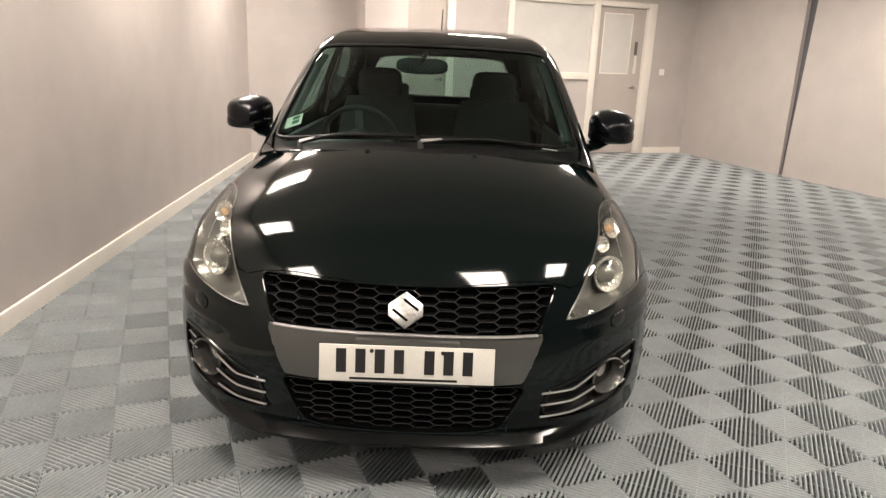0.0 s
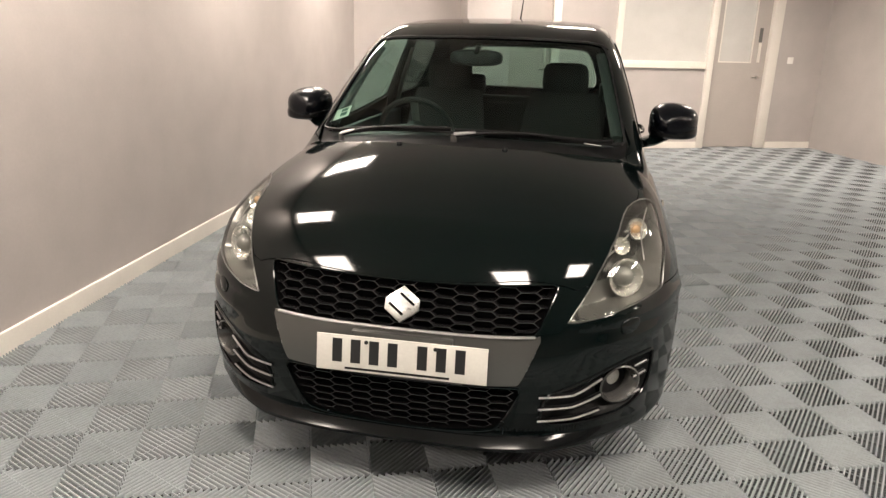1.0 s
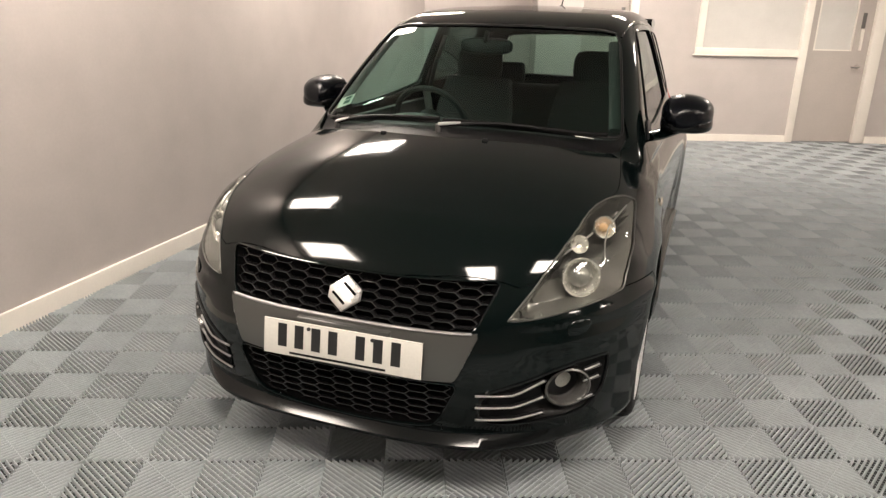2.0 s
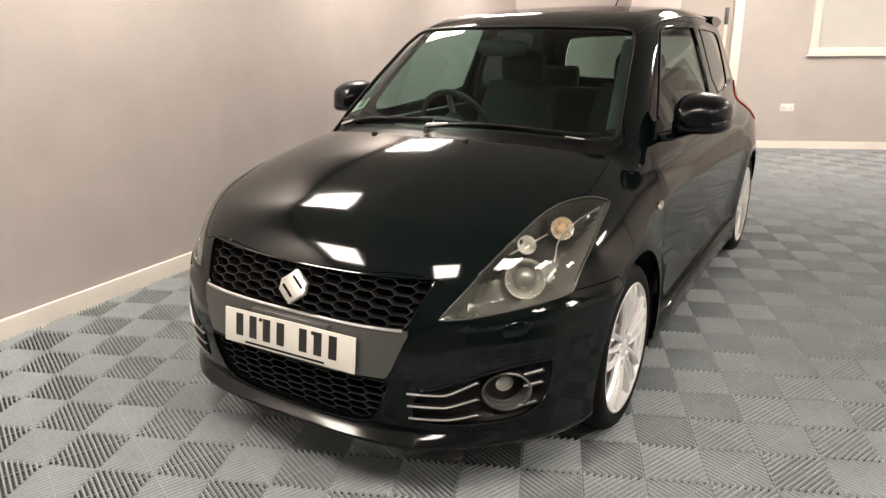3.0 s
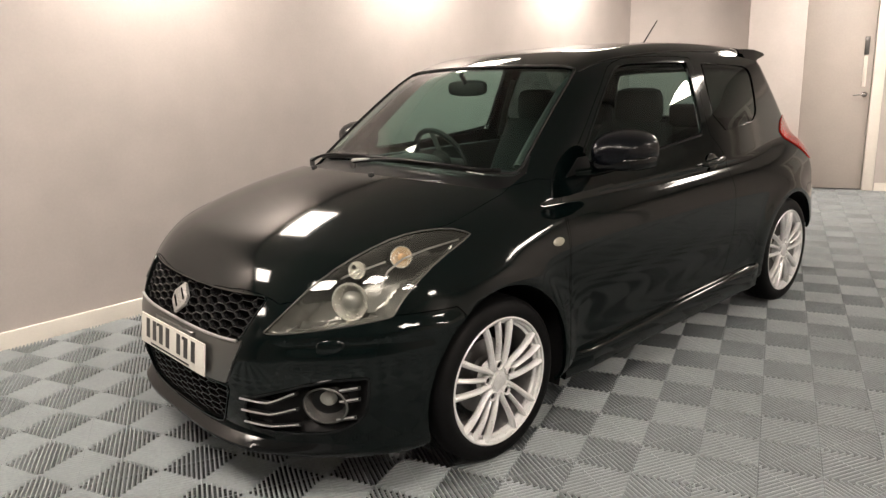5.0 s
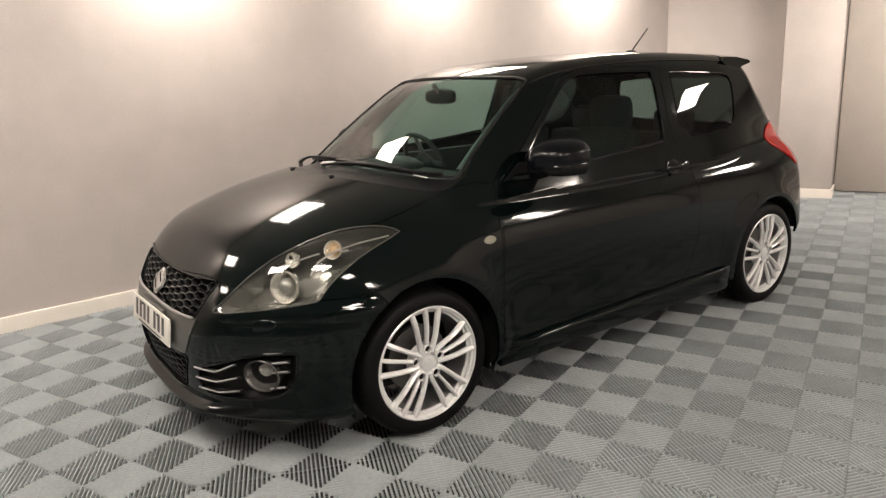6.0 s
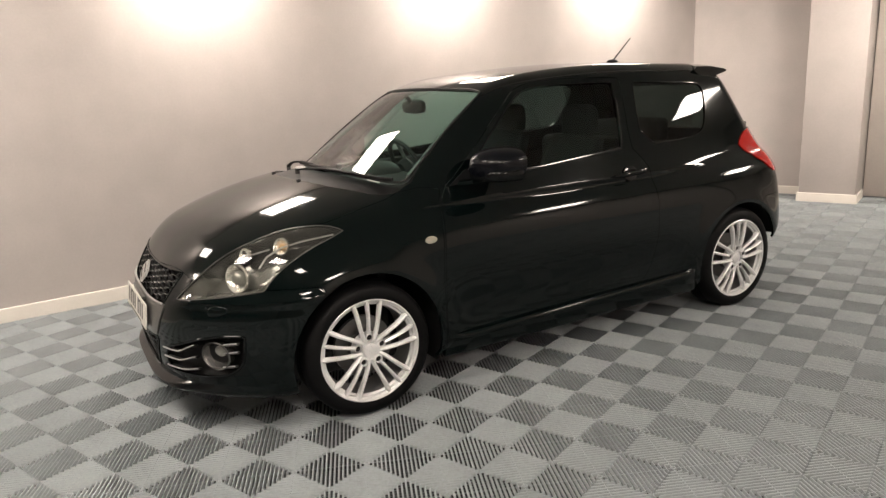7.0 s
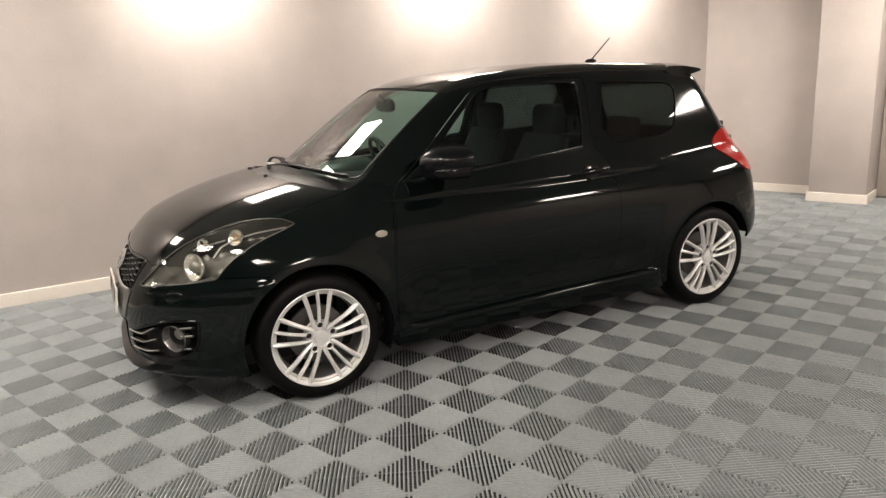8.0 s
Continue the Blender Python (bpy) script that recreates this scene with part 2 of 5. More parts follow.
wl = box((-0.2, -14.5, -0.03), (0, 0.35, CEIL))
structure("wall_left", wl, WALL_PAINT, WALL_LEFT, "long plain warm grey painted wall")
structure("wall_right", box((6.34, 4.17, -0.03), (6.54, 6.1, CEIL)), WALL_RIGHT_PAINT, label="grey painted wall panel beside a dark gap")
lean = bmesh.new()
low = [lean.verts.new(p) for p in ((6.34, 4.115, -0.03), (6.34, -7.6, -0.03), (6.54, -7.6, -0.03), (6.54, 4.115, -0.03))]
high = [lean.verts.new(p) for p in ((6.34, 4.00, CEIL), (6.34, -7.6, CEIL), (6.54, -7.6, CEIL), (6.54, 4.00, CEIL))]
for i in range(4):
    lean.faces.new((low[i], low[(i + 1) % 4], high[(i + 1) % 4], high[i]))
lean.faces.new(low[::-1])
lean.faces.new(high)
bmesh.ops.recalc_face_normals(lean, faces=lean.faces)
structure("wall_right_panel", lean, WALL_RIGHT_PAINT, label="long grey painted wall panel")
structure("wall_gap", box((6.40, 3.9, -0.03), (6.62, 4.3, CEIL)), DARK_GAP, label="dark backing in the gap between wall panels")
structure("wall_front", box((-5.2, -7.7, -0.03), (6.6, -7.5, CEIL)), WALL_PAINT, label="plain grey painted wall")
structure("pillar", box((1.275, 5.69, -0.03), (1.80, WALL_V, CEIL), bevel=0.006), WALL_PAINT, label="square grey painted pillar against the wall")


def skirting(lo, hi, m=ROOM, name="baseboard"):
    b = box(lo, hi)
    top = [e for e in b.edges if all(v.co.z > hi[2] - 1e-4 for v in e.verts)]
    bmesh.ops.bevel(b, geom=top, offset=0.006, segments=3, affect="EDGES", profile=0.5)
    return structure(name, b, WHITE_GLOSS, m, "white painted skirting board")


skirting((0.0, -14.4, -0.02), (0.018, -0.02, 0.095), WALL_LEFT)
skirting((-0.1, WALL_V - 0.018, -0.02), (1.275, WALL_V, 0.085))
skirting((1.257, 5.672, -0.02), (1.818, 5.69, 0.09))
skirting((1.80, 5.69, -0.02), (1.818, WALL_V, 0.09))
skirting((2.57, WALL_V - 0.018, -0.02), (4.60, WALL_V, 0.085))
skirting((5.64, WALL_V - 0.022, -0.02), (6.33, WALL_V, 0.085))

# window and door in one white frame
win = tagged(new("window_1"), label="white framed frosted window beside the door", kind="structure")
win.matrix_world = ROOM @ Matrix.Translation((-0.06, 0, 0))
FV = WALL_V - 0.02
part("window_frame", box((3.36, FV, 1.06), (4.66, FV + 0.12, 1.135), 0.006), WHITE_GLOSS, win)
part("window_frame", box((3.36, FV, 1.137), (3.45, FV + 0.12, 2.10), 0.006), WHITE_GLOSS, win)
part("window_frame", box((3.452, FV, 2.03), (4.66, FV + 0.12, 2.10), 0.006), WHITE_GLOSS, win)
part("window_sill", box((3.34, FV - 0.02, 1.045), (4.66, FV + 0.02, 1.06), 0.004), WHITE_GLOSS, win)
part("pane", box((3.44, WALL_V + 0.03, 1.13), (4.67, WALL_V + 0.045, 2.04)), FROSTED, win, "pale frosted glass")
door = tagged(new("door_1"), label="grey door with a frosted pane in a white frame", kind="structure")
door.matrix_world = ROOM @ Matrix.Translation((-0.06, 0, 0))
part("door_frame", box((4.662, FV, 0.0), (4.76, FV + 0.12, 2.10), 0.006), WHITE_GLOSS, door, "white painted post")
part("door_frame", box((5.545, FV, 0.0), (5.69, FV + 0.12, 2.10), 0.006), WHITE_GLOSS, door, "white painted post")
part("door_frame", box((4.762, FV, 2.03), (5.543, FV + 0.12, 2.10), 0.006), WHITE_GLOSS, door, "white painted head")
lf = bmesh.new()
for a in ((4.765, 0.01, 4.85, 2.025), (5.33, 0.01, 5.54, 2.025), (4.85, 0.01, 5.33, 1.13), (4.85, 1.95, 5.33, 2.025)):
    box((a[0], WALL_V + 0.03, a[1]), (a[2], WALL_V + 0.07, a[3]), bm=lf)
part("leaf", lf, DOOR_GREY, door)
bead = bmesh.new()
for a in ((4.85, 1.13, 4.865, 1.95), (5.315, 1.13, 5.33, 1.95), (4.865, 1.13, 5.315, 1.145), (4.865, 1.935, 5.315, 1.95)):
    box((a[0], WALL_V + 0.022, a[1]), (a[2], WALL_V + 0.04, a[3]), bm=bead)
part("glazing_bead", bead, WHITE_GLOSS, door)
part("pane", box((4.86, WALL_V + 0.045, 1.14), (5.32, WALL_V + 0.055, 1.94)), FROSTED, door, "pale frosted glass")
hb = rod((5.44, WALL_V + 0.03, 0.945), (5.44, WALL_V - 0.03, 0.945), 0.011)
sweep([(5.45, WALL_V - 0.03, 0.945), (5.39, WALL_V - 0.032, 0.945), (5.33, WALL_V - 0.03, 0.943)], 0.016, 0.018, hb)
rod((5.44, WALL_V + 0.03, 0.945), (5.44, WALL_V + 0.02, 0.945), 0.027, hb)
part("door_handle", hb, CHROME, door, "bright metal lever handle")
part("closing_plate", box((5.40, WALL_V + 0.018, 1.40), (5.445, WALL_V + 0.03, 1.58), 0.003), STEEL, door)
part("closing_plate", box((5.41, WALL_V + 0.018, 1.14), (5.45, WALL_V + 0.028, 1.39), 0.002), WHITE_GLOSS, door, "white strip")

door2 = tagged(new("door_2"), label="plain grey door in a white frame beside the pillar", kind="structure")
door2.matrix_world = ROOM
part("door_frame", box((2.455, FV, 0.0), (2.56, FV + 0.12, 2.10), 0.006), WHITE_GLOSS, door2)
part("door_frame", box((1.82, FV, 2.03), (2.453, FV + 0.12, 2.10), 0.006), WHITE_GLOSS, door2)
part("leaf", box((1.81, WALL_V + 0.03, 0.01), (2.45, WALL_V + 0.07, 2.025), 0.003), DOOR_GREY, door2)
hb = rod((2.40, WALL_V + 0.03, 1.0), (2.40, WALL_V - 0.03, 1.0), 0.011)
sweep([(2.41, WALL_V - 0.03, 1.0), (2.35, WALL_V - 0.032, 1.0), (2.29, WALL_V - 0.03, 0.998)], 0.016, 0.018, hb)
rod((2.40, WALL_V + 0.03, 1.0), (2.40, WALL_V + 0.02, 1.0), 0.027, hb)
part("door_handle", hb, CHROME, door2, "bright metal lever handle")
part("closing_plate", box((2.36, WALL_V + 0.018, 1.40), (2.405, WALL_V + 0.03, 1.58), 0.003), STEEL, door2)
part("closing_plate", box((2.365, WALL_V + 0.018, 1.08), (2.40, WALL_V + 0.028, 1.39), 0.002), WHITE_GLOSS, door2, "white strip")

socket = root("wall_socket", "white double power socket low on the grey wall", "socket", ROOM @ Matrix.Translation((3.152, WALL_V, 0.47)))
part("face_plate", box((-0.074, -0.011, -0.043), (0.074, 0.002, 0.043), 0.004), WHITE_PLASTIC, socket)
for dx in (-0.037, 0.037):
    part("rocker", box((dx - 0.006, -0.015, 0.012), (dx + 0.006, -0.010, 0.030), 0.001), WHITE_PLASTIC, socket)
    hole = box((dx - 0.004, -0.0115, -0.004), (dx + 0.004, -0.010, 0.004))
    for s in (-0.011, 0.011):
        box((dx + s - 0.003, -0.0115, -0.022), (dx + s + 0.003, -0.010, -0.018), bm=hole)
    part("pin_hole", hole, SATIN_BLACK, socket)
switch = root("light_switch", "white light switch on the grey wall near the door", "switch", ROOM @ Matrix.Translation((5.835, WALL_V, 1.175)))
part("face_plate", box((-0.043, -0.010, -0.043), (0.043, 0.002, 0.043), 0.004), WHITE_PLASTIC, switch)
part("rocker", box((-0.008, -0.015, -0.013), (0.008, -0.009, 0.013), 0.001), WHITE_PLASTIC, switch)


def panel_light(glow_mat):
    ob = root("ceiling_light", "square white panel light set in the ceiling", "light", Matrix.Identity(4), "ceiling panel lights")
    fr = bmesh.new()
    for a in ((-0.30, -0.30, 0.30, -0.28), (-0.30, 0.28, 0.30, 0.30), (-0.30, -0.28, -0.28, 0.28), (0.28, -0.28, 0.30, 0.28)):
        box((a[0], a[1], -0.012), (a[2], a[3], 0.0), bm=fr)
    part("frame", fr, WHITE_PLASTIC, ob)
    part("diffuser", box((-0.28, -0.28, -0.008), (0.28, 0.28, -0.001)), glow_mat, ob, "glowing diffuser")
    return ob


# one row along the wall, the rest over the room, some of them added fill
for row, glow_mat, turn in ((PANELS, PANEL_GLOW, math.degrees(math.atan(0.0693))), (PANELS_FRONT, PANEL_GLOW_FRONT, 22.9), (PANELS_FILL, PANEL_GLOW_FILL, 22.9)):
    lamp = panel_light(glow_mat)
    lamp.matrix_world = pose(*row[0], CEIL, 0, 0, turn)
    for x, y in row[1:]:
        copy_thing(lamp, pose(x, y, CEIL, 0, 0, turn))

# ---------------------------------------------------------------- car body as a smooth solid
def spline(xs, ys):
    """A natural cubic spline through a few stations."""
    xs, ys = np.array(xs, float), np.array(ys, float)
    n, h = len(xs), np.diff(xs)
    a, r = np.eye(n), np.zeros(n)
    for i in range(1, n - 1):
        a[i, i - 1:i + 2] = h[i - 1], 2 * (h[i - 1] + h[i]), h[i]
        r[i] = 3 * ((ys[i + 1] - ys[i]) / h[i] - (ys[i] - ys[i - 1]) / h[i - 1])
    c = np.linalg.solve(a, r)
    b = np.diff(ys) / h - h * (2 * c[:-1] + c[1:]) / 3
    d = np.diff(c) / (3 * h)

    def at(x):
        x = np.clip(x, xs[0], xs[-1])
        i = np.clip(np.searchsorted(xs, x) - 1, 0, n - 2)
        t = x - xs[i]
        return ys[i] + t * (b[i] + t * (c[i] + t * d[i]))
    return at


def smax(a, b, k):
    h = np.maximum(k - np.abs(a - b), 0) / k
    return np.maximum(a, b) + h * h * k / 4


def smin(a, b, k):
    return -smax(-a, -b, k)


hood_line = spline([-0.95, -0.8, -0.7, -0.55, -0.35, -0.1, 0.15, 0.5], [0.576, 0.685, 0.767, 0.854, 0.933, 0.995, 1.033, 1.061])
nose_line = spline([0.08, 0.2, 0.28, 0.38, 0.48, 0.57, 0.66, 0.74, 0.85], [-0.664, -0.769, -0.799, -0.811, -0.806, -0.784, -0.741, -0.7, -0.644])
side_line = spline([0.06, 0.22, 0.35, 0.5, 0.66, 0.8, 0.9, 0.94, 0.965, 0.985, 1.005, 1.03, 1.1], [0.795, 0.825, 0.835, 0.839, 0.835, 0.829, 0.814, 0.805, 0.796, 0.780, 0.745, 0.690, 0.540])
side_plan = spline([-0.95, -0.6, -0.3, 0.0, 0.4, 1.2, 2.0, 2.43, 2.75, 3.1], [0.94, 0.973, 0.995, 1.002, 0.989, 0.982, 0.994, 1.003, 0.974, 0.895])
house_line = spline([0.9, 1.02, 1.12, 1.22, 1.36, 1.52], [0.772, 0.727, 0.694, 0.658, 0.604, 0.524])
house_plan = spline([0.0, 0.5, 1.2, 1.8, 2.4, 2.8, 3.1], [0.942, 0.974, 0.996, 0.998, 0.943, 0.89, 0.835])
roof_line = spline([0.5, 0.8, 1.1, 1.5, 1.95, 2.4, 2.75, 3.1], [1.393, 1.442, 1.471, 1.497, 1.494, 1.47, 1.431, 1.365])
rear_line = spline([0.1, 0.3, 0.5, 0.7, 0.9, 1.0, 1.2, 1.4, 1.55], [2.964, 3.028, 3.045, 3.011, 2.941, 2.872, 2.745, 2.627, 2.54])


WIDE = 1.010  # overall width factor of the skin


def body_field(p):
    """Below zero inside the car's outer skin; p is n x 3 in the car's metres."""
    x, y, z = np.abs(p[:, 0]) / WIDE, p[:, 1], p[:, 2]
    hood = (z - hood_line(y) + 0.152 * x ** 2 + 0.205 * x ** 4) * 0.93
    arch_f = np.hypot(y - 0.011, z - 0.305)
    arch_r = np.hypot(y - 2.441, z - 0.305)
    flare = 0.014 * (np.exp(-((arch_f - 0.36) / 0.07) ** 2) + np.exp(-((arch_r - 0.36) / 0.07) ** 2))
    scoop = 0.011 * np.exp(-((z - 0.42) / 0.10) ** 2) * np.clip((y - 0.35) / 0.2, 0, 1) * np.clip((2.05 - y) / 0.2, 0, 1)
    crease = 0.0045 * np.exp(-((z - 0.795 - 0.080 * y) / 0.024) ** 2) * np.clip((y - 0.15) / 0.25, 0, 1) * np.clip((2.5 - y) / 0.5, 0, 1)
    side = x - side_line(z - 0.035 * np.clip(y - 0.9, -0.5, 1.4)) * side_plan(y) - flare + scoop - crease
    ledge = 0.016 * np.exp(-((z - 0.212) / 0.022) ** 2) + 0.012 * np.exp(-((z - 0.535) / 0.03) ** 2) * np.clip((x - 0.48) / 0.12, 0, 1) ** 2
    shelf = 0.011 * np.exp(-((z - 0.600) / 0.022) ** 2)
    side = side - shelf * np.clip((-0.12 - y) / 0.12, 0, 1)
    nose = (nose_line(z) + 0.803 * x ** 3.5 - ledge - shelf * np.clip((x - 0.46) / 0.1, 0, 1) - y) * 0.9
    rear = y - rear_line(z) + 0.284 * x ** 3
    lower = smax(smax(hood, side, 0.16), smax(nose, 0.17 + 0.20 * np.clip((y - 2.52) / 0.30, 0, 1) - z, 0.03), 0.09)
    screen_base = 0.117 + 0.433 * x ** 2
    t = y - screen_base
    screen = (z - 0.985 - 0.761 * t + 0.134 * t * t) * 0.86
    roof = z - roof_line(y) + 0.075 * x ** 2
    house = x - house_line(z) * house_plan(y)
    upper = smax(smax(smax(screen, roof, 0.10), house, 0.09), 0.88 - z, 0.02)
    whole = smin(lower, upper, 0.024)
    return smax(whole, rear, 0.10)


def field_normals(p):
    e, g = 5e-4, np.zeros_like(p)
    for k in range(3):
        d = np.zeros(3)
        d[k] = e
        g[:, k] = body_field(p + d) - body_field(p - d)
    return g / np.maximum(np.linalg.norm(g, axis=1, keepdims=True), 1e-9)


def settle(p, times=5):
    """Moves points onto the skin."""
    for _ in range(times):
        e, g = 5e-4, np.zeros_like(p)
        for k in range(3):
            d = np.zeros(3)
            d[k] = e
            g[:, k] = (body_field(p + d) - body_field(p - d)) / (2 * e)
        f = body_field(p)
        p = p - np.clip(f / np.maximum((g * g).sum(1), 1e-6), -0.02, 0.02)[:, None] * g
    return p


def skin_net(step=0.018):
    """Points and quads of the skin, for x over -0.03."""
    axes = [np.arange(-0.027, 0.93, step), np.arange(-0.93, 3.12, step), np.arange(0.12, 1.56, step)]
    sx, sy, sz = (len(a) for a in axes)
    gx, gy, gz = np.meshgrid(*axes, indexing="ij")
    f = body_field(np.stack([gx.ravel(), gy.ravel(), gz.ravel()], 1)).reshape(sx, sy, sz)
    inside = f < 0
    count = np.zeros((sx - 1, sy - 1, sz - 1))
    place = np.zeros((sx - 1, sy - 1, sz - 1, 3))
    corners = [(i, j, k) for i in (0, 1) for j in (0, 1) for k in (0, 1)]

    def part_of(a, o):
        return a[o[0]:sx - 1 + o[0], o[1]:sy - 1 + o[1], o[2]:sz - 1 + o[2]]
    for a in corners:
        for k in range(3):
            if a[k] == 0:
                b = tuple(a[m] + (m == k) for m in range(3))
                fa, fb = part_of(f, a), part_of(f, b)
                cross = (fa < 0) != (fb < 0)
                t = np.where(cross, fa / np.where(cross, fa - fb, 1), 0)
                for m in range(3):
                    place[..., m] += cross * (a[m] + (t if m == k else 0))
                count += cross
    used = count > 0
    number = np.full(used.shape, -1)
    number[used] = np.arange(used.sum())
    cells = np.argwhere(used)
    pts = (cells + place[used] / count[used][:, None]) * step + [a[0] for a in axes]
    quads = []
    for k in range(3):
        a, b = [slice(None)] * 3, [slice(None)] * 3
        a[k], b[k] = slice(0, -1), slice(1, None)
        ia, ib = inside[tuple(a)], inside[tuple(b)]
        m, n = [q for q in range(3) if q != k]
        for c in np.argwhere(ia != ib):
            if c[m] == 0 or c[n] == 0 or c[m] >= used.shape[m] or c[n] >= used.shape[n]:
                continue
            ring = []
            for dm, dn in ((-1, -1), (0, -1), (0, 0), (-1, 0)):
                q = list(c)
                q[m] += dm
                q[n] += dn
                ring.append(int(number[tuple(q)]))
            flip = bool(ia[tuple(c)]) == (k == 1)
            quads.append(ring[::-1] if flip else ring)
    return settle(pts), quads

# ---------------------------------------------------------------- car skin cut into panels
CAR = pose(-0.004, -0.016, 0, 0, 0, 0.56)
WHEEL_Y = (0.011, 2.441)
car = root("car", "glossy black three-door hatchback with silver alloy wheels, parked on the tiles", "car", CAR)


def chaikin(poly, times=2):
    for _ in range(times):
        out = []
        for i, p in enumerate(poly):
            q = poly[(i + 1) % len(poly)]
            out += [(0.75 * p[0] + 0.25 * q[0], 0.75 * p[1] + 0.25 * q[1]), (0.25 * p[0] + 0.75 * q[0], 0.25 * p[1] + 0.75 * q[1])]
        poly = out
    return poly


def mirrored(half):
    """Closes an outline that is given from the centre line outwards and back."""
    return [(x, z) for x, z in half] + [(-x, z) for x, z in half[::-1] if x > 1e-6]


SIDE = (Vector((0, 1, 0)), Vector((0, 0, 1)), Vector((1, 0, 0)), 0.15)
TOP = (Vector((1, 0, 0)), Vector((0, 1, 0)), Vector((0, 0, 1)), 0.05)
FRONT = (Vector((1, 0, 0)), Vector((0, 0, 1)), Vector((0, -1, 0)), 0.15)
REAR = (Vector((1, 0, 0)), Vector((0, 0, 1)), Vector((0, 1, 0)), 0.15)
LAMP = (Vector((0.37, 0.929, 0)), Vector((0, 0, 1)), Vector((0.929, -0.37, 0)), 0.05)
FOG = (Vector((0.778, 0.628, 0)), Vector((0, 0, 1)), Vector((0.628, -0.778, 0)), 0.2)

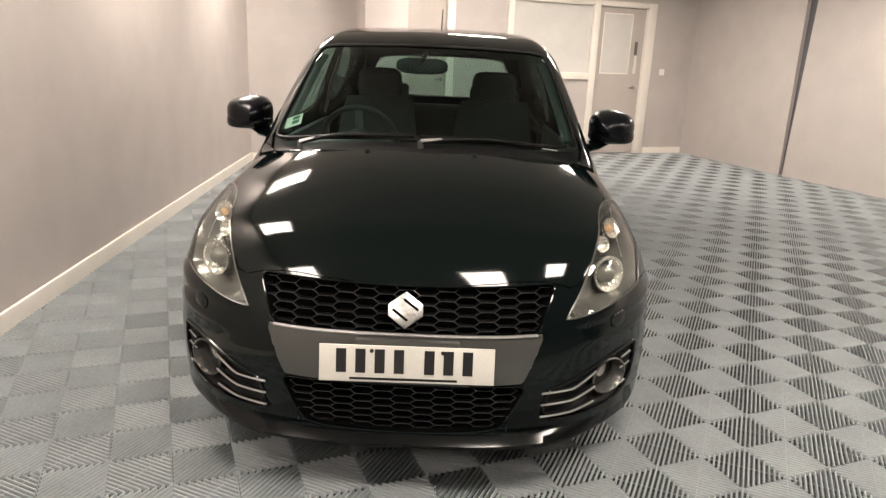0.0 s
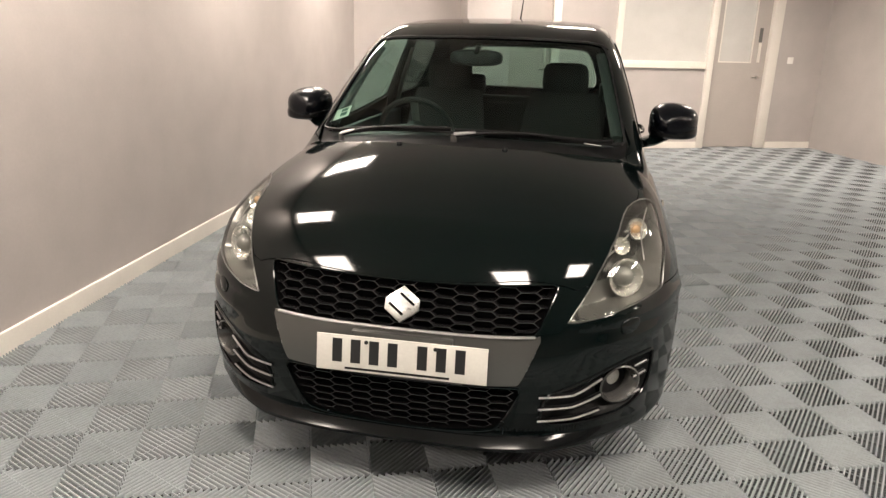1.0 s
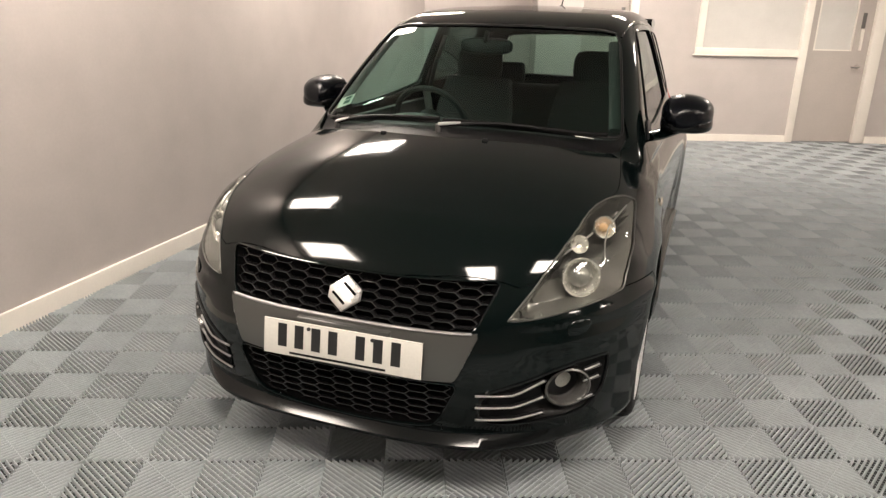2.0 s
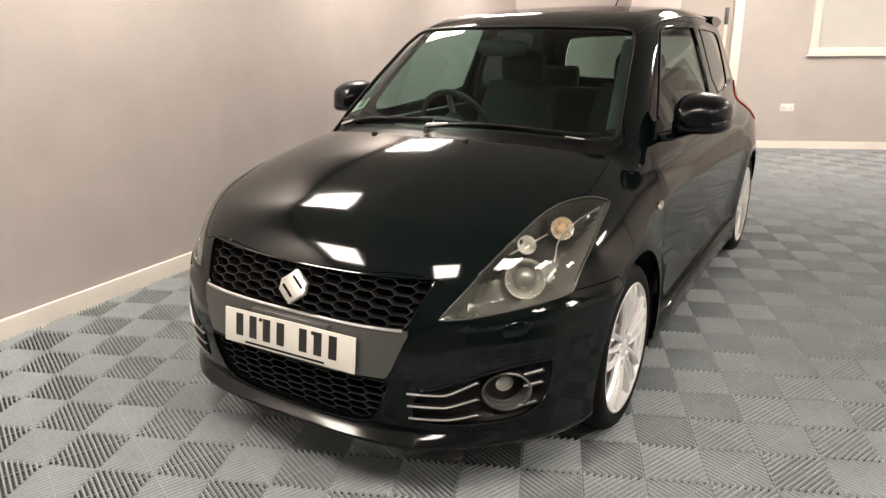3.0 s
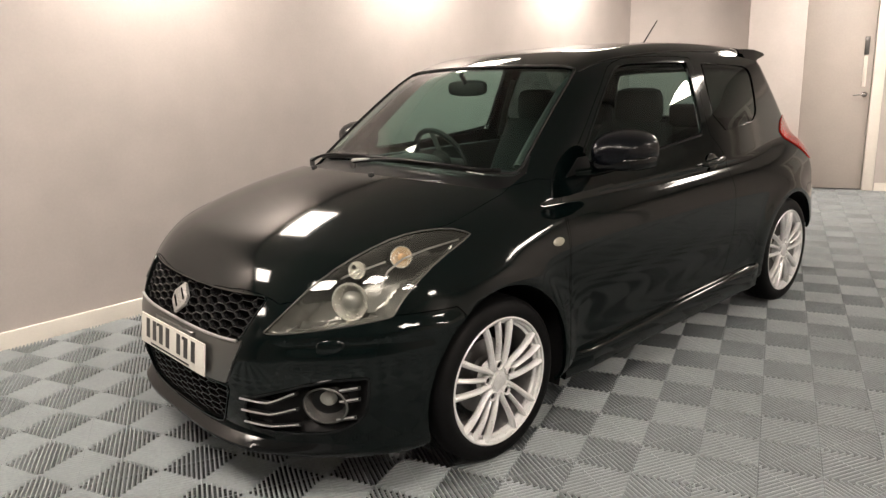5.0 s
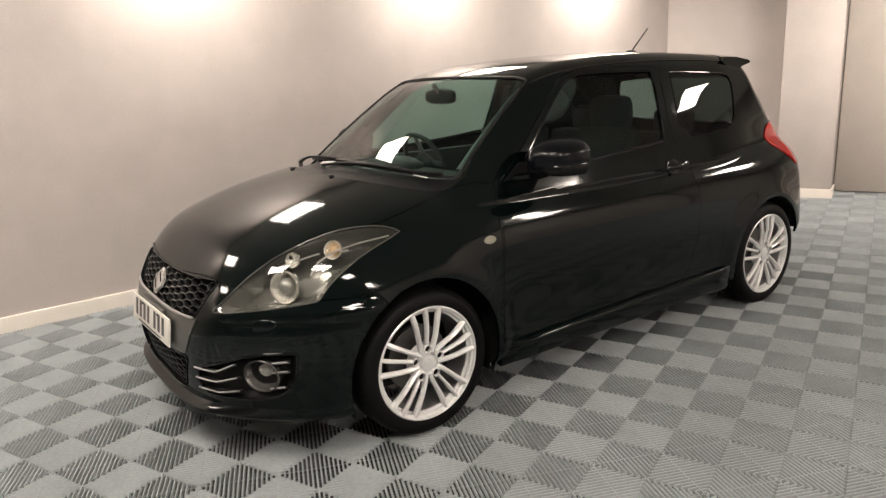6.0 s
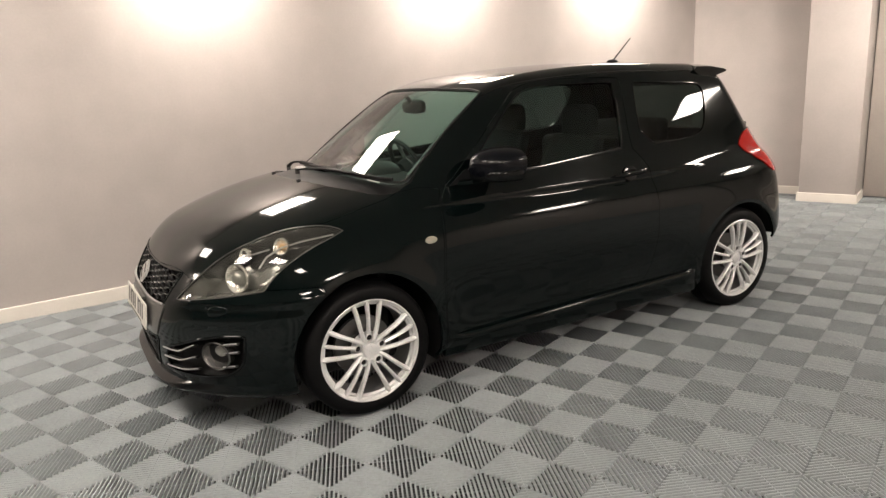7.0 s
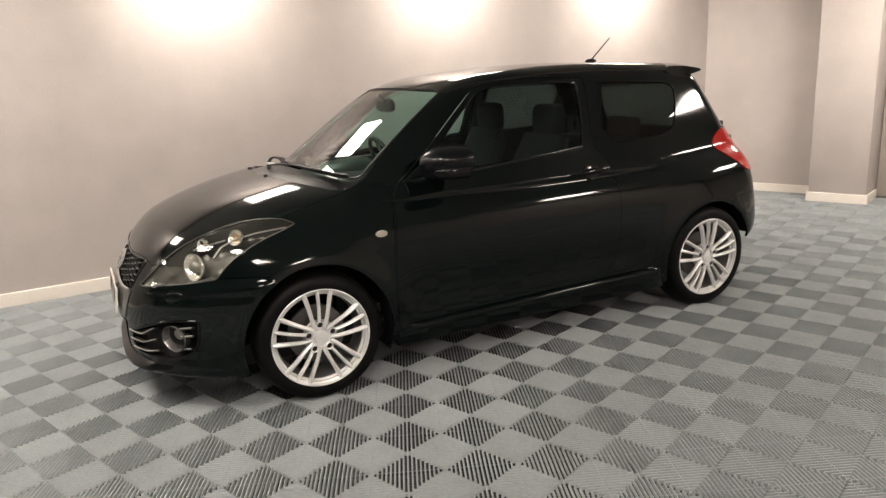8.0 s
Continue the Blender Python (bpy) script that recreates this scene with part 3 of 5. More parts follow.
REGIONS = [
    ("arch_front", SIDE, [(WHEEL_Y[0] + 0.352 * math.cos(a), 0.305 + 0.352 * math.sin(a)) for a in np.linspace(0, 2 * math.pi, 56, endpoint=False)]),
    ("arch_rear", SIDE, [(WHEEL_Y[1] + 0.342 * math.cos(a), 0.305 + 0.342 * math.sin(a)) for a in np.linspace(0, 2 * math.pi, 56, endpoint=False)]),
    ("headlamp", LAMP, chaikin([(-0.475, 0.603), (-0.475, 0.607), (-0.387, 0.685), (-0.316, 0.743), (-0.213, 0.803), (-0.081, 0.846), (0.037, 0.867), (0.163, 0.867), (0.235, 0.846),
                                (0.240, 0.838), (0.084, 0.785), (-0.005, 0.737), (-0.061, 0.69), (-0.092, 0.650), (-0.110, 0.644), (-0.250, 0.629), (-0.372, 0.615)], 1)),
    ("fog", FOG, chaikin([(-0.145, 0.385), (-0.06, 0.415), (0.12, 0.466), (0.262, 0.470), (0.275, 0.462), (0.266, 0.38), (0.247, 0.335), (0.17, 0.290), (0.0, 0.283), (-0.145, 0.288)], 1)),
    ("grille_upper", FRONT, chaikin(mirrored([(0, 0.694), (0.22, 0.698), (0.40, 0.705), (0.445, 0.706), (0.455, 0.695), (0.432, 0.64), (0.408, 0.578), (0.385, 0.568), (0.2, 0.563), (0, 0.562)]), 1)),
    ("strip", FRONT, chaikin(mirrored([(0, 0.560), (0.2, 0.561), (0.385, 0.566), (0.425, 0.574), (0.395, 0.50), (0.368, 0.432), (0.352, 0.420), (0, 0.413)]), 1)),
    ("grille_lower", FRONT, chaikin(mirrored([(0, 0.411), (0.33, 0.416), (0.372, 0.412), (0.352, 0.36), (0.315, 0.285), (0.285, 0.258), (0.15, 0.244), (0, 0.240)]), 1)),
    ("windscreen", TOP, chaikin(mirrored([(0, 0.125), (0.2, 0.145), (0.42, 0.205), (0.60, 0.285), (0.645, 0.315), (0.64, 0.36), (0.592, 0.58), (0.548, 0.79), (0.52, 0.835), (0.3, 0.775), (0, 0.745)]), 1)),
    ("door_window", SIDE, chaikin([(0.60, 0.997), (0.77, 1.165), (0.95, 1.325), (1.03, 1.372), (1.14, 1.390), (1.60, 1.386), (1.632, 1.376), (1.590, 1.06), (1.575, 1.040), (0.90, 0.990)], 1)),
    ("quarter_window", SIDE, chaikin([(1.728, 1.040), (1.772, 1.366), (1.785, 1.377), (2.25, 1.356), (2.335, 1.335), (2.352, 1.285), (2.305, 1.13), (2.255, 1.075), (2.14, 1.046)], 1)),
    ("rear_window", REAR, chaikin(mirrored([(0, 1.335), (0.40, 1.325), (0.47, 1.30), (0.535, 1.10), (0.50, 1.04), (0, 1.03)]), 1)),
    ("tail_lamp", SIDE, chaikin([(2.565, 0.958), (2.60, 1.01), (2.67, 1.052), (2.78, 1.06), (2.88, 0.96), (2.93, 0.83), (2.83, 0.785), (2.76, 0.80), (2.70, 0.855)], 1)),
    ("cowl", TOP, mirrored([(0, -0.052), (0.1, -0.047), (0.2, -0.030), (0.31, -0.003), (0.42, 0.040), (0.52, 0.100), (0.60, 0.172), (0.652, 0.260), (0.668, 0.34), (0.64, 0.40), (0.3, 0.30), (0, 0.25)])),
    ("hood", TOP, chaikin(mirrored([(0, -0.718), (0.21, -0.712), (0.43, -0.666), (0.525, -0.645), (0.575, -0.563), (0.612, -0.46), (0.636, -0.337), (0.662, -0.22), (0.69, -0.12),
                                    (0.690, -0.02), (0.662, 0.2), (0.648, 0.30), (0.60, 0.26), (0.42, 0.15), (0.2, 0.08), (0, 0.06)]), 1)),
    ("door", SIDE, chaikin([(0.462, 0.955), (0.425, 0.80), (0.405, 0.55), (0.395, 0.30), (0.41, 0.255), (0.50, 0.250), (1.58, 0.285), (1.70, 0.34), (1.762, 0.50), (1.768, 0.75), (1.755, 0.91), (1.70, 0.99),
                            (1.645, 1.045), (1.687, 1.385), (1.665, 1.412), (1.15, 1.417), (1.00, 1.388), (0.92, 1.335), (0.56, 1.020)], 1)),
    ("bumper", SIDE, [(-1.0, 0.1), (-1.0, 0.80), (-0.585, 0.80), (-0.585, 0.655), (-0.40, 0.650), (-0.205, 0.643), (-0.185, 0.62), (-0.15, 0.1)]),
    ("rear_bumper", SIDE, [(2.58, 0.1), (2.60, 0.62), (2.66, 0.66), (3.3, 0.66), (3.3, 0.1)]),
    ("fender", SIDE, [(-0.62, 0.652), (-0.62, 0.84), (-0.2, 0.90), (0.12, 0.93), (0.36, 0.975), (0.452, 0.96), (0.415, 0.80), (0.396, 0.55), (0.386, 0.1), (0.1, 0.1), (0.011, 0.3), (-0.186, 0.622), (-0.205, 0.6435), (-0.40, 0.6505)]),
]


REGIONS = [(n, axes, [(a * WIDE, b) for a, b in poly] if axes is TOP else poly) for n, axes, poly in REGIONS]


def skin_regions():
    pts, quads = skin_net()
    bm = bmesh.new()
    vs = [bm.verts.new(p) for p in pts]
    for q in quads:
        bm.faces.new([vs[i] for i in q])
    bmesh.ops.bisect_plane(bm, geom=bm.verts[:] + bm.edges[:] + bm.faces[:], plane_co=(0, 0, 0), plane_no=(1, 0, 0), clear_inner=True, dist=1e-6)
    dead = [f for f in bm.faces if f.normal.z < -0.55 and f.calc_center_median().z < (0.185 if f.calc_center_median().y < 2.5 else 0.42)]
    bmesh.ops.delete(bm, geom=dead, context="FACES")
    layer = bm.faces.layers.int.new("region")
    for number, (name, (ax, ay, out, least), poly) in enumerate(REGIONS, 1):
        bm.normal_update()
        xs, ys = [p[0] for p in poly], [p[1] for p in poly]
        lo, hi = (min(xs) - 0.03, min(ys) - 0.03), (max(xs) + 0.03, max(ys) + 0.03)

        def flat(co):
            return co.dot(ax), co.dot(ay)

        def near(f):
            if f.normal.dot(out) < least:
                return False
            a, b = flat(f.calc_center_median())
            return lo[0] < a < hi[0] and lo[1] < b < hi[1]
        cand = {f for f in bm.faces if near(f)}
        for i, p in enumerate(poly):
            q = poly[(i + 1) % len(poly)]
            if p[0] <= 0 and q[0] <= 0 and ax.x == 1:
                continue
            d = Vector((q[0] - p[0], q[1] - p[1]))
            if d.length < 1e-5:
                continue
            s0, s1 = (min(p[0], q[0]) - 0.002, min(p[1], q[1]) - 0.002), (max(p[0], q[0]) + 0.002, max(p[1], q[1]) + 0.002)
            hit = []
            for f in cand:
                c = [flat(v.co) for v in f.verts]
                if max(k[0] for k in c) > s0[0] and min(k[0] for k in c) < s1[0] and max(k[1] for k in c) > s0[1] and min(k[1] for k in c) < s1[1]:
                    hit.append(f)
            if not hit:
                continue
            cand -= set(hit)
            es, vv = {e for f in hit for e in f.edges}, {v for f in hit for v in f.verts}
            r = bmesh.ops.bisect_plane(bm, geom=list(vv) + list(es) + hit, plane_co=ax * p[0] + ay * p[1], plane_no=(ax * d.y - ay * d.x).normalized(), dist=1e-6)
            cand |= {g for g in r["geom"] if isinstance(g, bmesh.types.BMFace)}
        cand = {f for f in cand if f.is_valid}
        n = len(poly)
        for f in cand:
            if f.normal.dot(out) < least:
                continue
            a, b = flat(f.calc_center_median())
            odd = False
            for i in range(n):
                (x0, y0), (x1, y1) = poly[i], poly[(i + 1) % n]
                if (y0 > b) != (y1 > b) and a < (x1 - x0) * (b - y0) / (y1 - y0) + x0:
                    odd = not odd
            if odd and f[layer] == 0:
                f[layer] = number
    out = {}
    for f in bm.faces:
        out.setdefault(REGIONS[f[layer] - 1][0] if f[layer] else "shell", []).append([tuple(v.co) for v in f.verts])
    bm.free()
    return out


class Sheet:
    """Points, faces and skin normals of one panel's half."""

    def __init__(self, faces):
        index, self.faces = {}, []
        for f in faces:
            ring = []
            for p in f:
                k = tuple(round(c, 5) for c in p)
                ring.append(index.setdefault(k, len(index)))
            ring = [a for i, a in enumerate(ring) if a != ring[i - 1]]
            if len(ring) > 2:
                self.faces.append(ring)
        raw = np.array(list(index), float)
        self.pts = settle(raw, 3)
        self.pts[:, 0] = np.where(raw[:, 0] < 1e-4, 0, self.pts[:, 0])
        self.normals = field_normals(self.pts)
        use = {}
        for f in self.faces:
            for a, b in zip(f, f[1:] + f[:1]):
                use[(a, b)] = use.get((a, b), 0) + 1
        self.rim = [(a, b) for a, b in use if (b, a) not in use and not (self.pts[a, 0] < 1e-4 and self.pts[b, 0] < 1e-4)]


def panel(name, sheet, mat, parent, label="", sides="both", sink=0.0, gap=0.0015, lip=0.014, thick_lip=True):
    """A body panel: the skin, drawn in a little at its rim, with a turned-in lip."""
    pts, nor = sheet.pts.copy(), sheet.normals
    inward = np.zeros_like(pts)
    for a, b in sheet.rim:
        t = pts[b] - pts[a]
        d = np.cross(nor[a] + nor[b], t)
        d /= max(np.linalg.norm(d), 1e-9)
        inward[a] += d
        inward[b] += d
    length = np.linalg.norm(inward, axis=1, keepdims=True)
    inward = np.where(length > 0, inward / np.maximum(length, 1e-9), 0)
    pts = pts + inward * gap - nor * sink
    pts[:, 0] = np.where(sheet.pts[:, 0] < 1e-4, 0, pts[:, 0])
    faces, normals, verts = [list(f) for f in sheet.faces], [tuple(n) for n in nor], [tuple(p) for p in pts]
    if thick_lip:
        for a, b in sheet.rim:
            n0 = len(verts)
            d = tuple(-(inward[a] + inward[b]) / 2)
            for k in (a, b):
                verts.append(tuple(pts[k]))
                normals.append(d)
            for k in (b, a):
                verts.append(tuple(pts[k] - nor[k] * lip + inward[k] * 0.002))
                normals.append(d)
            faces.append([n0 + 1, n0, n0 + 3, n0 + 2])
    made = []
    for s in ([1, -1] if sides == "pair" else [0]):
        v, f, nn = verts, faces, normals
        if s == -1 or s == 0:
            mv, mn = [(-x, y, z) for x, y, z in verts], [(-x, y, z) for x, y, z in normals]
            mf = [[i for i in r[::-1]] for r in faces]
            if s == -1:
                v, f, nn = mv, mf, mn
            elif sides == "both":
                k = len(verts)
                v, nn = verts + mv, normals + mn
                f = faces + [[i + k for i in r] for r in mf]
        me = bpy.data.meshes.new(name)
        me.from_pydata(v, [], f)
        me.update()
        me.polygons.foreach_set("use_smooth", [True] * len(me.polygons))
        me.normals_split_custom_set_from_vertices(nn)
        me.materials.append(mat)
        ob = new(name, me)
        ob.parent = parent
        if label:
            tagged(ob, label=label)
        made.append(ob)
    return made


cut = {k: Sheet(v) for k, v in skin_regions().items()}
shell, = panel("body", cut["shell"], PAINT, car, "glossy black roof, pillars and rear quarters")
hood, = panel("hood", cut["hood"], PAINT, car)
cowl, = panel("cowl", cut["cowl"], SATIN_BLACK, car, "black plastic cowl below the windscreen", sink=0.014)
bumper, = panel("front_bumper", cut["bumper"], PAINT, car)
strip, = panel("grille_bar", cut["strip"], GUNMETAL, bumper, "gunmetal bar behind the plate", sink=-0.004)
panel("rear_bumper_corner", cut["rear_bumper"], PAINT, car, sides="pair")
panel("front_wing", cut["fender"], PAINT, car, sides="pair")
doors = panel("door", cut["door"], PAINT, car, sides="pair")
screen, = panel("windscreen", cut["windscreen"], SCREEN_GLASS, car, "tinted windscreen", sink=0.003, lip=0.004)
rear_glass, = panel("rear_window", cut["rear_window"], REAR_GLASS, car, sink=0.003, lip=0.004)
for d, ob in zip(doors, panel("window", cut["door_window"], SIDE_GLASS, car, sides="pair", sink=0.006, lip=0.004)):
    ob.parent = d
panel("quarter_window", cut["quarter_window"], DARK_GLASS, car, "dark rear quarter glass", sides="pair", sink=0.003, lip=0.004)
tails = panel("tail_lamp", cut["tail_lamp"], RED_LENS, car, "red tail lamp", sides="pair", sink=-0.006)
lenses = panel("headlamp", cut["headlamp"], LENS_GLASS, car, "clear headlamp lens over a grey housing", sides="pair", sink=-0.001, lip=0.006)


def sunk(sheet, depth):
    """The region pushed into the body, to line a recess: the rim stays near the skin, the middle goes deep."""
    rim = {i for e in sheet.rim for i in e}
    rp = sheet.pts[sorted(rim)]
    far = np.sqrt(((sheet.pts[:, None] - rp[None]) ** 2).sum(2)).min(1)
    k = np.clip(far / 0.035, 0, 1)
    k = k * k * (3 - 2 * k)
    return sheet.pts - sheet.normals * (0.008 + depth * k)[:, None]


def lining(name, sheet, depth, mat, parents, label="", keep=None):
    pts = sunk(sheet, depth)
    for i, s in enumerate((1, -1)):
        bm = bmesh.new()
        vs = [bm.verts.new((s * p[0], p[1], p[2])) for p in pts]
        for f in sheet.faces:
            if keep is None or keep(sheet.pts[f].mean(0)):
                bm.faces.new([vs[k] for k in (f if s == 1 else f[::-1])])
        bmesh.ops.delete(bm, geom=[v for v in bm.verts if not v.link_faces], context="VERTS")
        part(name, bm, mat, parents[i % len(parents)], label)


def above_shelf(p):
    """Whether a place in the headlamp lies over the shelf between its two storeys."""
    a = 0.37 * p[0] + 0.929 * p[1]
    return p[2] > np.interp(a, [-0.48, -0.33, -0.15, -0.05, 0.08, 0.25], [0.640, 0.712, 0.742, 0.766, 0.800, 0.850])


lining("lamp_housing", cut["headlamp"], 0.075, LAMP_BLACK, lenses, "grey moulded lamp housing", lambda p: not above_shelf(p))
lining("upper_housing", cut["headlamp"], 0.075, LAMP_DARK, lenses, "black upper storey of the lamp housing", above_shelf)
lining("lamp_back", cut["tail_lamp"], 0.012, SATIN_BLACK, tails, "black lamp back")
lining("fog_recess", cut["fog"], 0.035, SATIN_BLACK, [bumper], "black recess")
# sheets behind both grilles, coloured as the shade of the open depth
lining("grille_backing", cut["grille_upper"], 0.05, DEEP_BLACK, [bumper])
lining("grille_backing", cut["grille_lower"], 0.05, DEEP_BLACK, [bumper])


def on_skin(points, out=0.0):
    """Places near the skin moved onto it, and out along its normal."""
    p = settle(np.array(points, float), 8)
    return p + field_normals(p) * out


def on_nose(x, z, out=0.0):
    """The front skin over a place given by x and height."""
    y = np.full(np.shape(x), -1.0)
    x, z = np.broadcast_arrays(np.asarray(x, float), np.asarray(z, float))
    lo, hi = np.full(x.shape, -1.1), np.full(x.shape, -0.2)
    for _ in range(30):
        mid = (lo + hi) / 2
        f = body_field(np.stack([x.ravel(), mid.ravel(), z.ravel()], 1)).reshape(x.shape)
        lo, hi = np.where(f > 0, mid, lo), np.where(f > 0, hi, mid)
    return np.stack([x, lo - out, z], -1)


def on_side(y, z, out=0.0):
    y, z = np.broadcast_arrays(np.asarray(y, float), np.asarray(z, float))
    lo, hi = np.full(y.shape, 0.3), np.full(y.shape, 1.0)
    for _ in range(30):
        mid = (lo + hi) / 2
        f = body_field(np.stack([mid.ravel(), y.ravel(), z.ravel()], 1)).reshape(y.shape)
        lo, hi = np.where(f > 0, lo, mid), np.where(f > 0, mid, hi)
    return np.stack([lo + out, y, z], -1)


def on_top(x, y, out=0.0):
    x, y = np.broadcast_arrays(np.asarray(x, float), np.asarray(y, float))
    lo, hi = np.full(y.shape, 0.5), np.full(y.shape, 1.7)
    for _ in range(30):
        mid = (lo + hi) / 2
        f = body_field(np.stack([x.ravel(), y.ravel(), mid.ravel()], 1)).reshape(y.shape)
        lo, hi = np.where(f > 0, lo, mid), np.where(f > 0, mid, hi)
    return np.stack([x, y, lo + out], -1)

# ---------------------------------------------------------------- car fittings


def inside(poly, a, b):
    odd = False
    for i in range(len(poly)):
        (x0, y0), (x1, y1) = poly[i], poly[(i + 1) % len(poly)]
        if (y0 > b) != (y1 > b) and a < (x1 - x0) * (b - y0) / (y1 - y0) + x0:
            odd = not odd
    return odd


def honeycomb(poly, recess, deep, a=0.0215, b=0.0400, h=0.0130, wide=0.0045):
    """Flat-topped hexagonal bars over the nose, as thin blades."""
    bm = bmesh.new()
    ends = []
    for i in range(-9, 10):
        for j in range(-2, 20):
            cx, cz = i * (a + b), 0.20 + j * 2 * h + (i % 2) * h
            for p, q in (((-a, h), (a, h)), ((a, h), (b, 0)), ((b, 0), (a, -h))):
                mx, mz = cx + (p[0] + q[0]) / 2, cz + (p[1] + q[1]) / 2
                if inside(poly, mx, mz):
                    ends.append((cx + p[0], cz + p[1], cx + q[0], cz + q[1]))
    e = np.array(ends)
    pa, pb = on_nose(e[:, 0], e[:, 1], -recess), on_nose(e[:, 2], e[:, 3], -recess)
    for p, q in zip(pa, pb):
        d = Vector((q[0] - p[0], 0, q[2] - p[2])).normalized()
        n = Vector((-d.z, 0, d.x)) * wide / 2
        ring = []
        for k, (c, s) in enumerate(((p, -1), (q, 1))):
            c = Vector(c) + d * s * 0.002
            ring.append([bm.verts.new(c + n * 0.45), bm.verts.new(c - n * 0.45), bm.verts.new(c - n + Vector((0, 0.004, 0))),
                         bm.verts.new(c - n + Vector((0, deep, 0))), bm.verts.new(c + n + Vector((0, deep, 0))), bm.verts.new(c + n + Vector((0, 0.004, 0)))])
        for k in range(6):
            m = (k + 1) % 6
            bm.faces.new((ring[0][k], ring[0][m], ring[1][m], ring[1][k]))
    bmesh.ops.recalc_face_normals(bm, faces=bm.faces)
    return bm


region = {name: poly for name, _, poly in REGIONS}
part("grille_mesh", honeycomb(region["grille_upper"], 0.010, 0.020), GRILLE_BLACK, bumper, "gloss black honeycomb grille", flat_angle=20)
part("grille_mesh", honeycomb(region["grille_lower"], 0.012, 0.020), GRILLE_BLACK, bumper, "gloss black honeycomb grille", flat_angle=20)
# bright upper edge of the gunmetal bar
edge = on_nose(np.linspace(-0.40, 0.40, 33), 0.566 + 0.004 * np.linspace(-1, 1, 33) ** 2, 0.006)
part("bar_edge", sweep([tuple(p) for p in edge], 0.012, 0.010, up=(0, 0, 1)), ALLOY_DARK, bumper, "brushed metal edge")
# badge: a plain bright lozenge
bz, by = 0.632, float(on_nose(0.0, 0.632, 0.0)[1])
tiltb = Matrix.Translation((0, by - 0.004, bz)) @ Matrix.Rotation(radians(62), 4, "X")
part("badge", slab([(0, 0.056), (0.052, 0.018), (0.052, -0.016), (0.0, -0.056), (-0.052, -0.018), (-0.052, 0.016)], 0.012, tiltb, 0.003), BADGE, bumper, "plain chrome lozenge badge")
for x0, y0 in ((0.016, 0.016), (-0.016, -0.016)):
    slit = tiltb @ Matrix.Translation((x0, y0, 0.0105)) @ Matrix.Rotation(radians(-36), 4, "Z")
    part("badge_slit", box((-0.028, -0.0040, 0.0), (0.028, 0.0040, 0.003), m=slit), DEEP_BLACK, bumper)

# number plate
py = float(on_nose(0.0, 0.485, 0.0)[1]) - 0.022
plate = part("number_plate", slab(chaikin([(-0.26, -0.0555), (0.26, -0.0555), (0.26, 0.0555), (-0.26, 0.0555)], 0), 0.006,
                                 Matrix.Translation((0.012, py + 0.006, 0.485)) @ Matrix.Rotation(radians(1.5), 4, "Z") @ Matrix.Rotation(radians(82), 4, "X"), 0.002), PLATE_WHITE, bumper, "white plate with black bars")
PL = Matrix.Translation((0.012, py + 0.006, 0.485)) @ Matrix.Rotation(radians(1.5), 4, "Z") @ Matrix.Rotation(radians(82), 4, "X")
for k, x in enumerate((-0.195, -0.138, -0.081, -0.024, 0.066, 0.123, 0.180)):
    part("bar", box((x - 0.015, -0.028, 0.0055), (x + 0.015, 0.045, 0.0072), m=PL), PLATE_BLACK, plate)
part("small_bar", box((-0.17, -0.049, 0.0055), (0.15, -0.042, 0.0068), m=PL), SATIN_BLACK, plate)
for x in (-0.105, 0.105):
    part("screw", rod(PL @ Vector((x, 0.040, 0.005)), PL @ Vector((x, 0.040, 0.010)), 0.006), PLATE_BLACK, plate)
part("plate_mount", box((-0.145, py + 0.016, 0.530), (0.165, py + 0.04, 0.553), 0.003), GUNMETAL, bumper)

# lip below the lower grille and raised edges round the openings
lip_x = np.linspace(-0.70, 0.70, 65)
lip = bmesh.new()
lip_rows = []
for out, z in ((-0.006, 0.242), (0.010, 0.232), (0.030, 0.214), (0.036, 0.203), (0.033, 0.190), (0.016, 0.176), (-0.006, 0.168)):
    fade = np.clip((0.70 - np.abs(lip_x)) / 0.24, 0, 1)
    q = on_nose(lip_x, z + 0.012 * np.abs(lip_x / 0.66) ** 2, 0.0)
    lip_rows.append([lip.verts.new((p[0], p[1] - out * f, p[2])) for p, f in zip(q, fade)])
for ra, rb in zip(lip_rows, lip_rows[1:]):
    for k in range(len(ra) - 1):
        lip.faces.new((ra[k], ra[k + 1], rb[k + 1], rb[k]))
bmesh.ops.recalc_face_normals(lip, faces=lip.faces)
part("lip", lip, LIP_SATIN, bumper, "satin black front lip")


def rim_edge(name, sheet, radius, mat, parents):
    """A thin rounded edge along the border of an opening, on both sides of the car."""
    links = {}
    for i, j in sheet.rim:
        if abs(sheet.pts[i][0]) > 0.003 or abs(sheet.pts[j][0]) > 0.003:
            links.setdefault(i, []).append(j)
            links.setdefault(j, []).append(i)
    ends = [k for k, v in links.items() if len(v) == 1]
    at = ends[0] if ends else next(iter(links))
    chain, seen = [at], {at}
    while True:
        nxt = [k for k in links[chain[-1]] if k not in seen]
        if not nxt:
            break
        chain.append(nxt[0])
        seen.add(nxt[0])
    if not ends:
        chain.append(chain[0])
    pts = [Vector(sheet.pts[k] + sheet.normals[k] * 0.001) for k in chain]
    keep = [pts[0]]
    for p in pts[1:]:
        if (p - keep[-1]).length > 0.008:
            keep.append(p)
    for s, ob in zip((1, -1), parents):
        part(name, sweep([(s * p.x, p.y, p.z) for p in keep], radius, radius, up=(0.2 * s, -0.3, 0.9), sides=6), mat, ob)


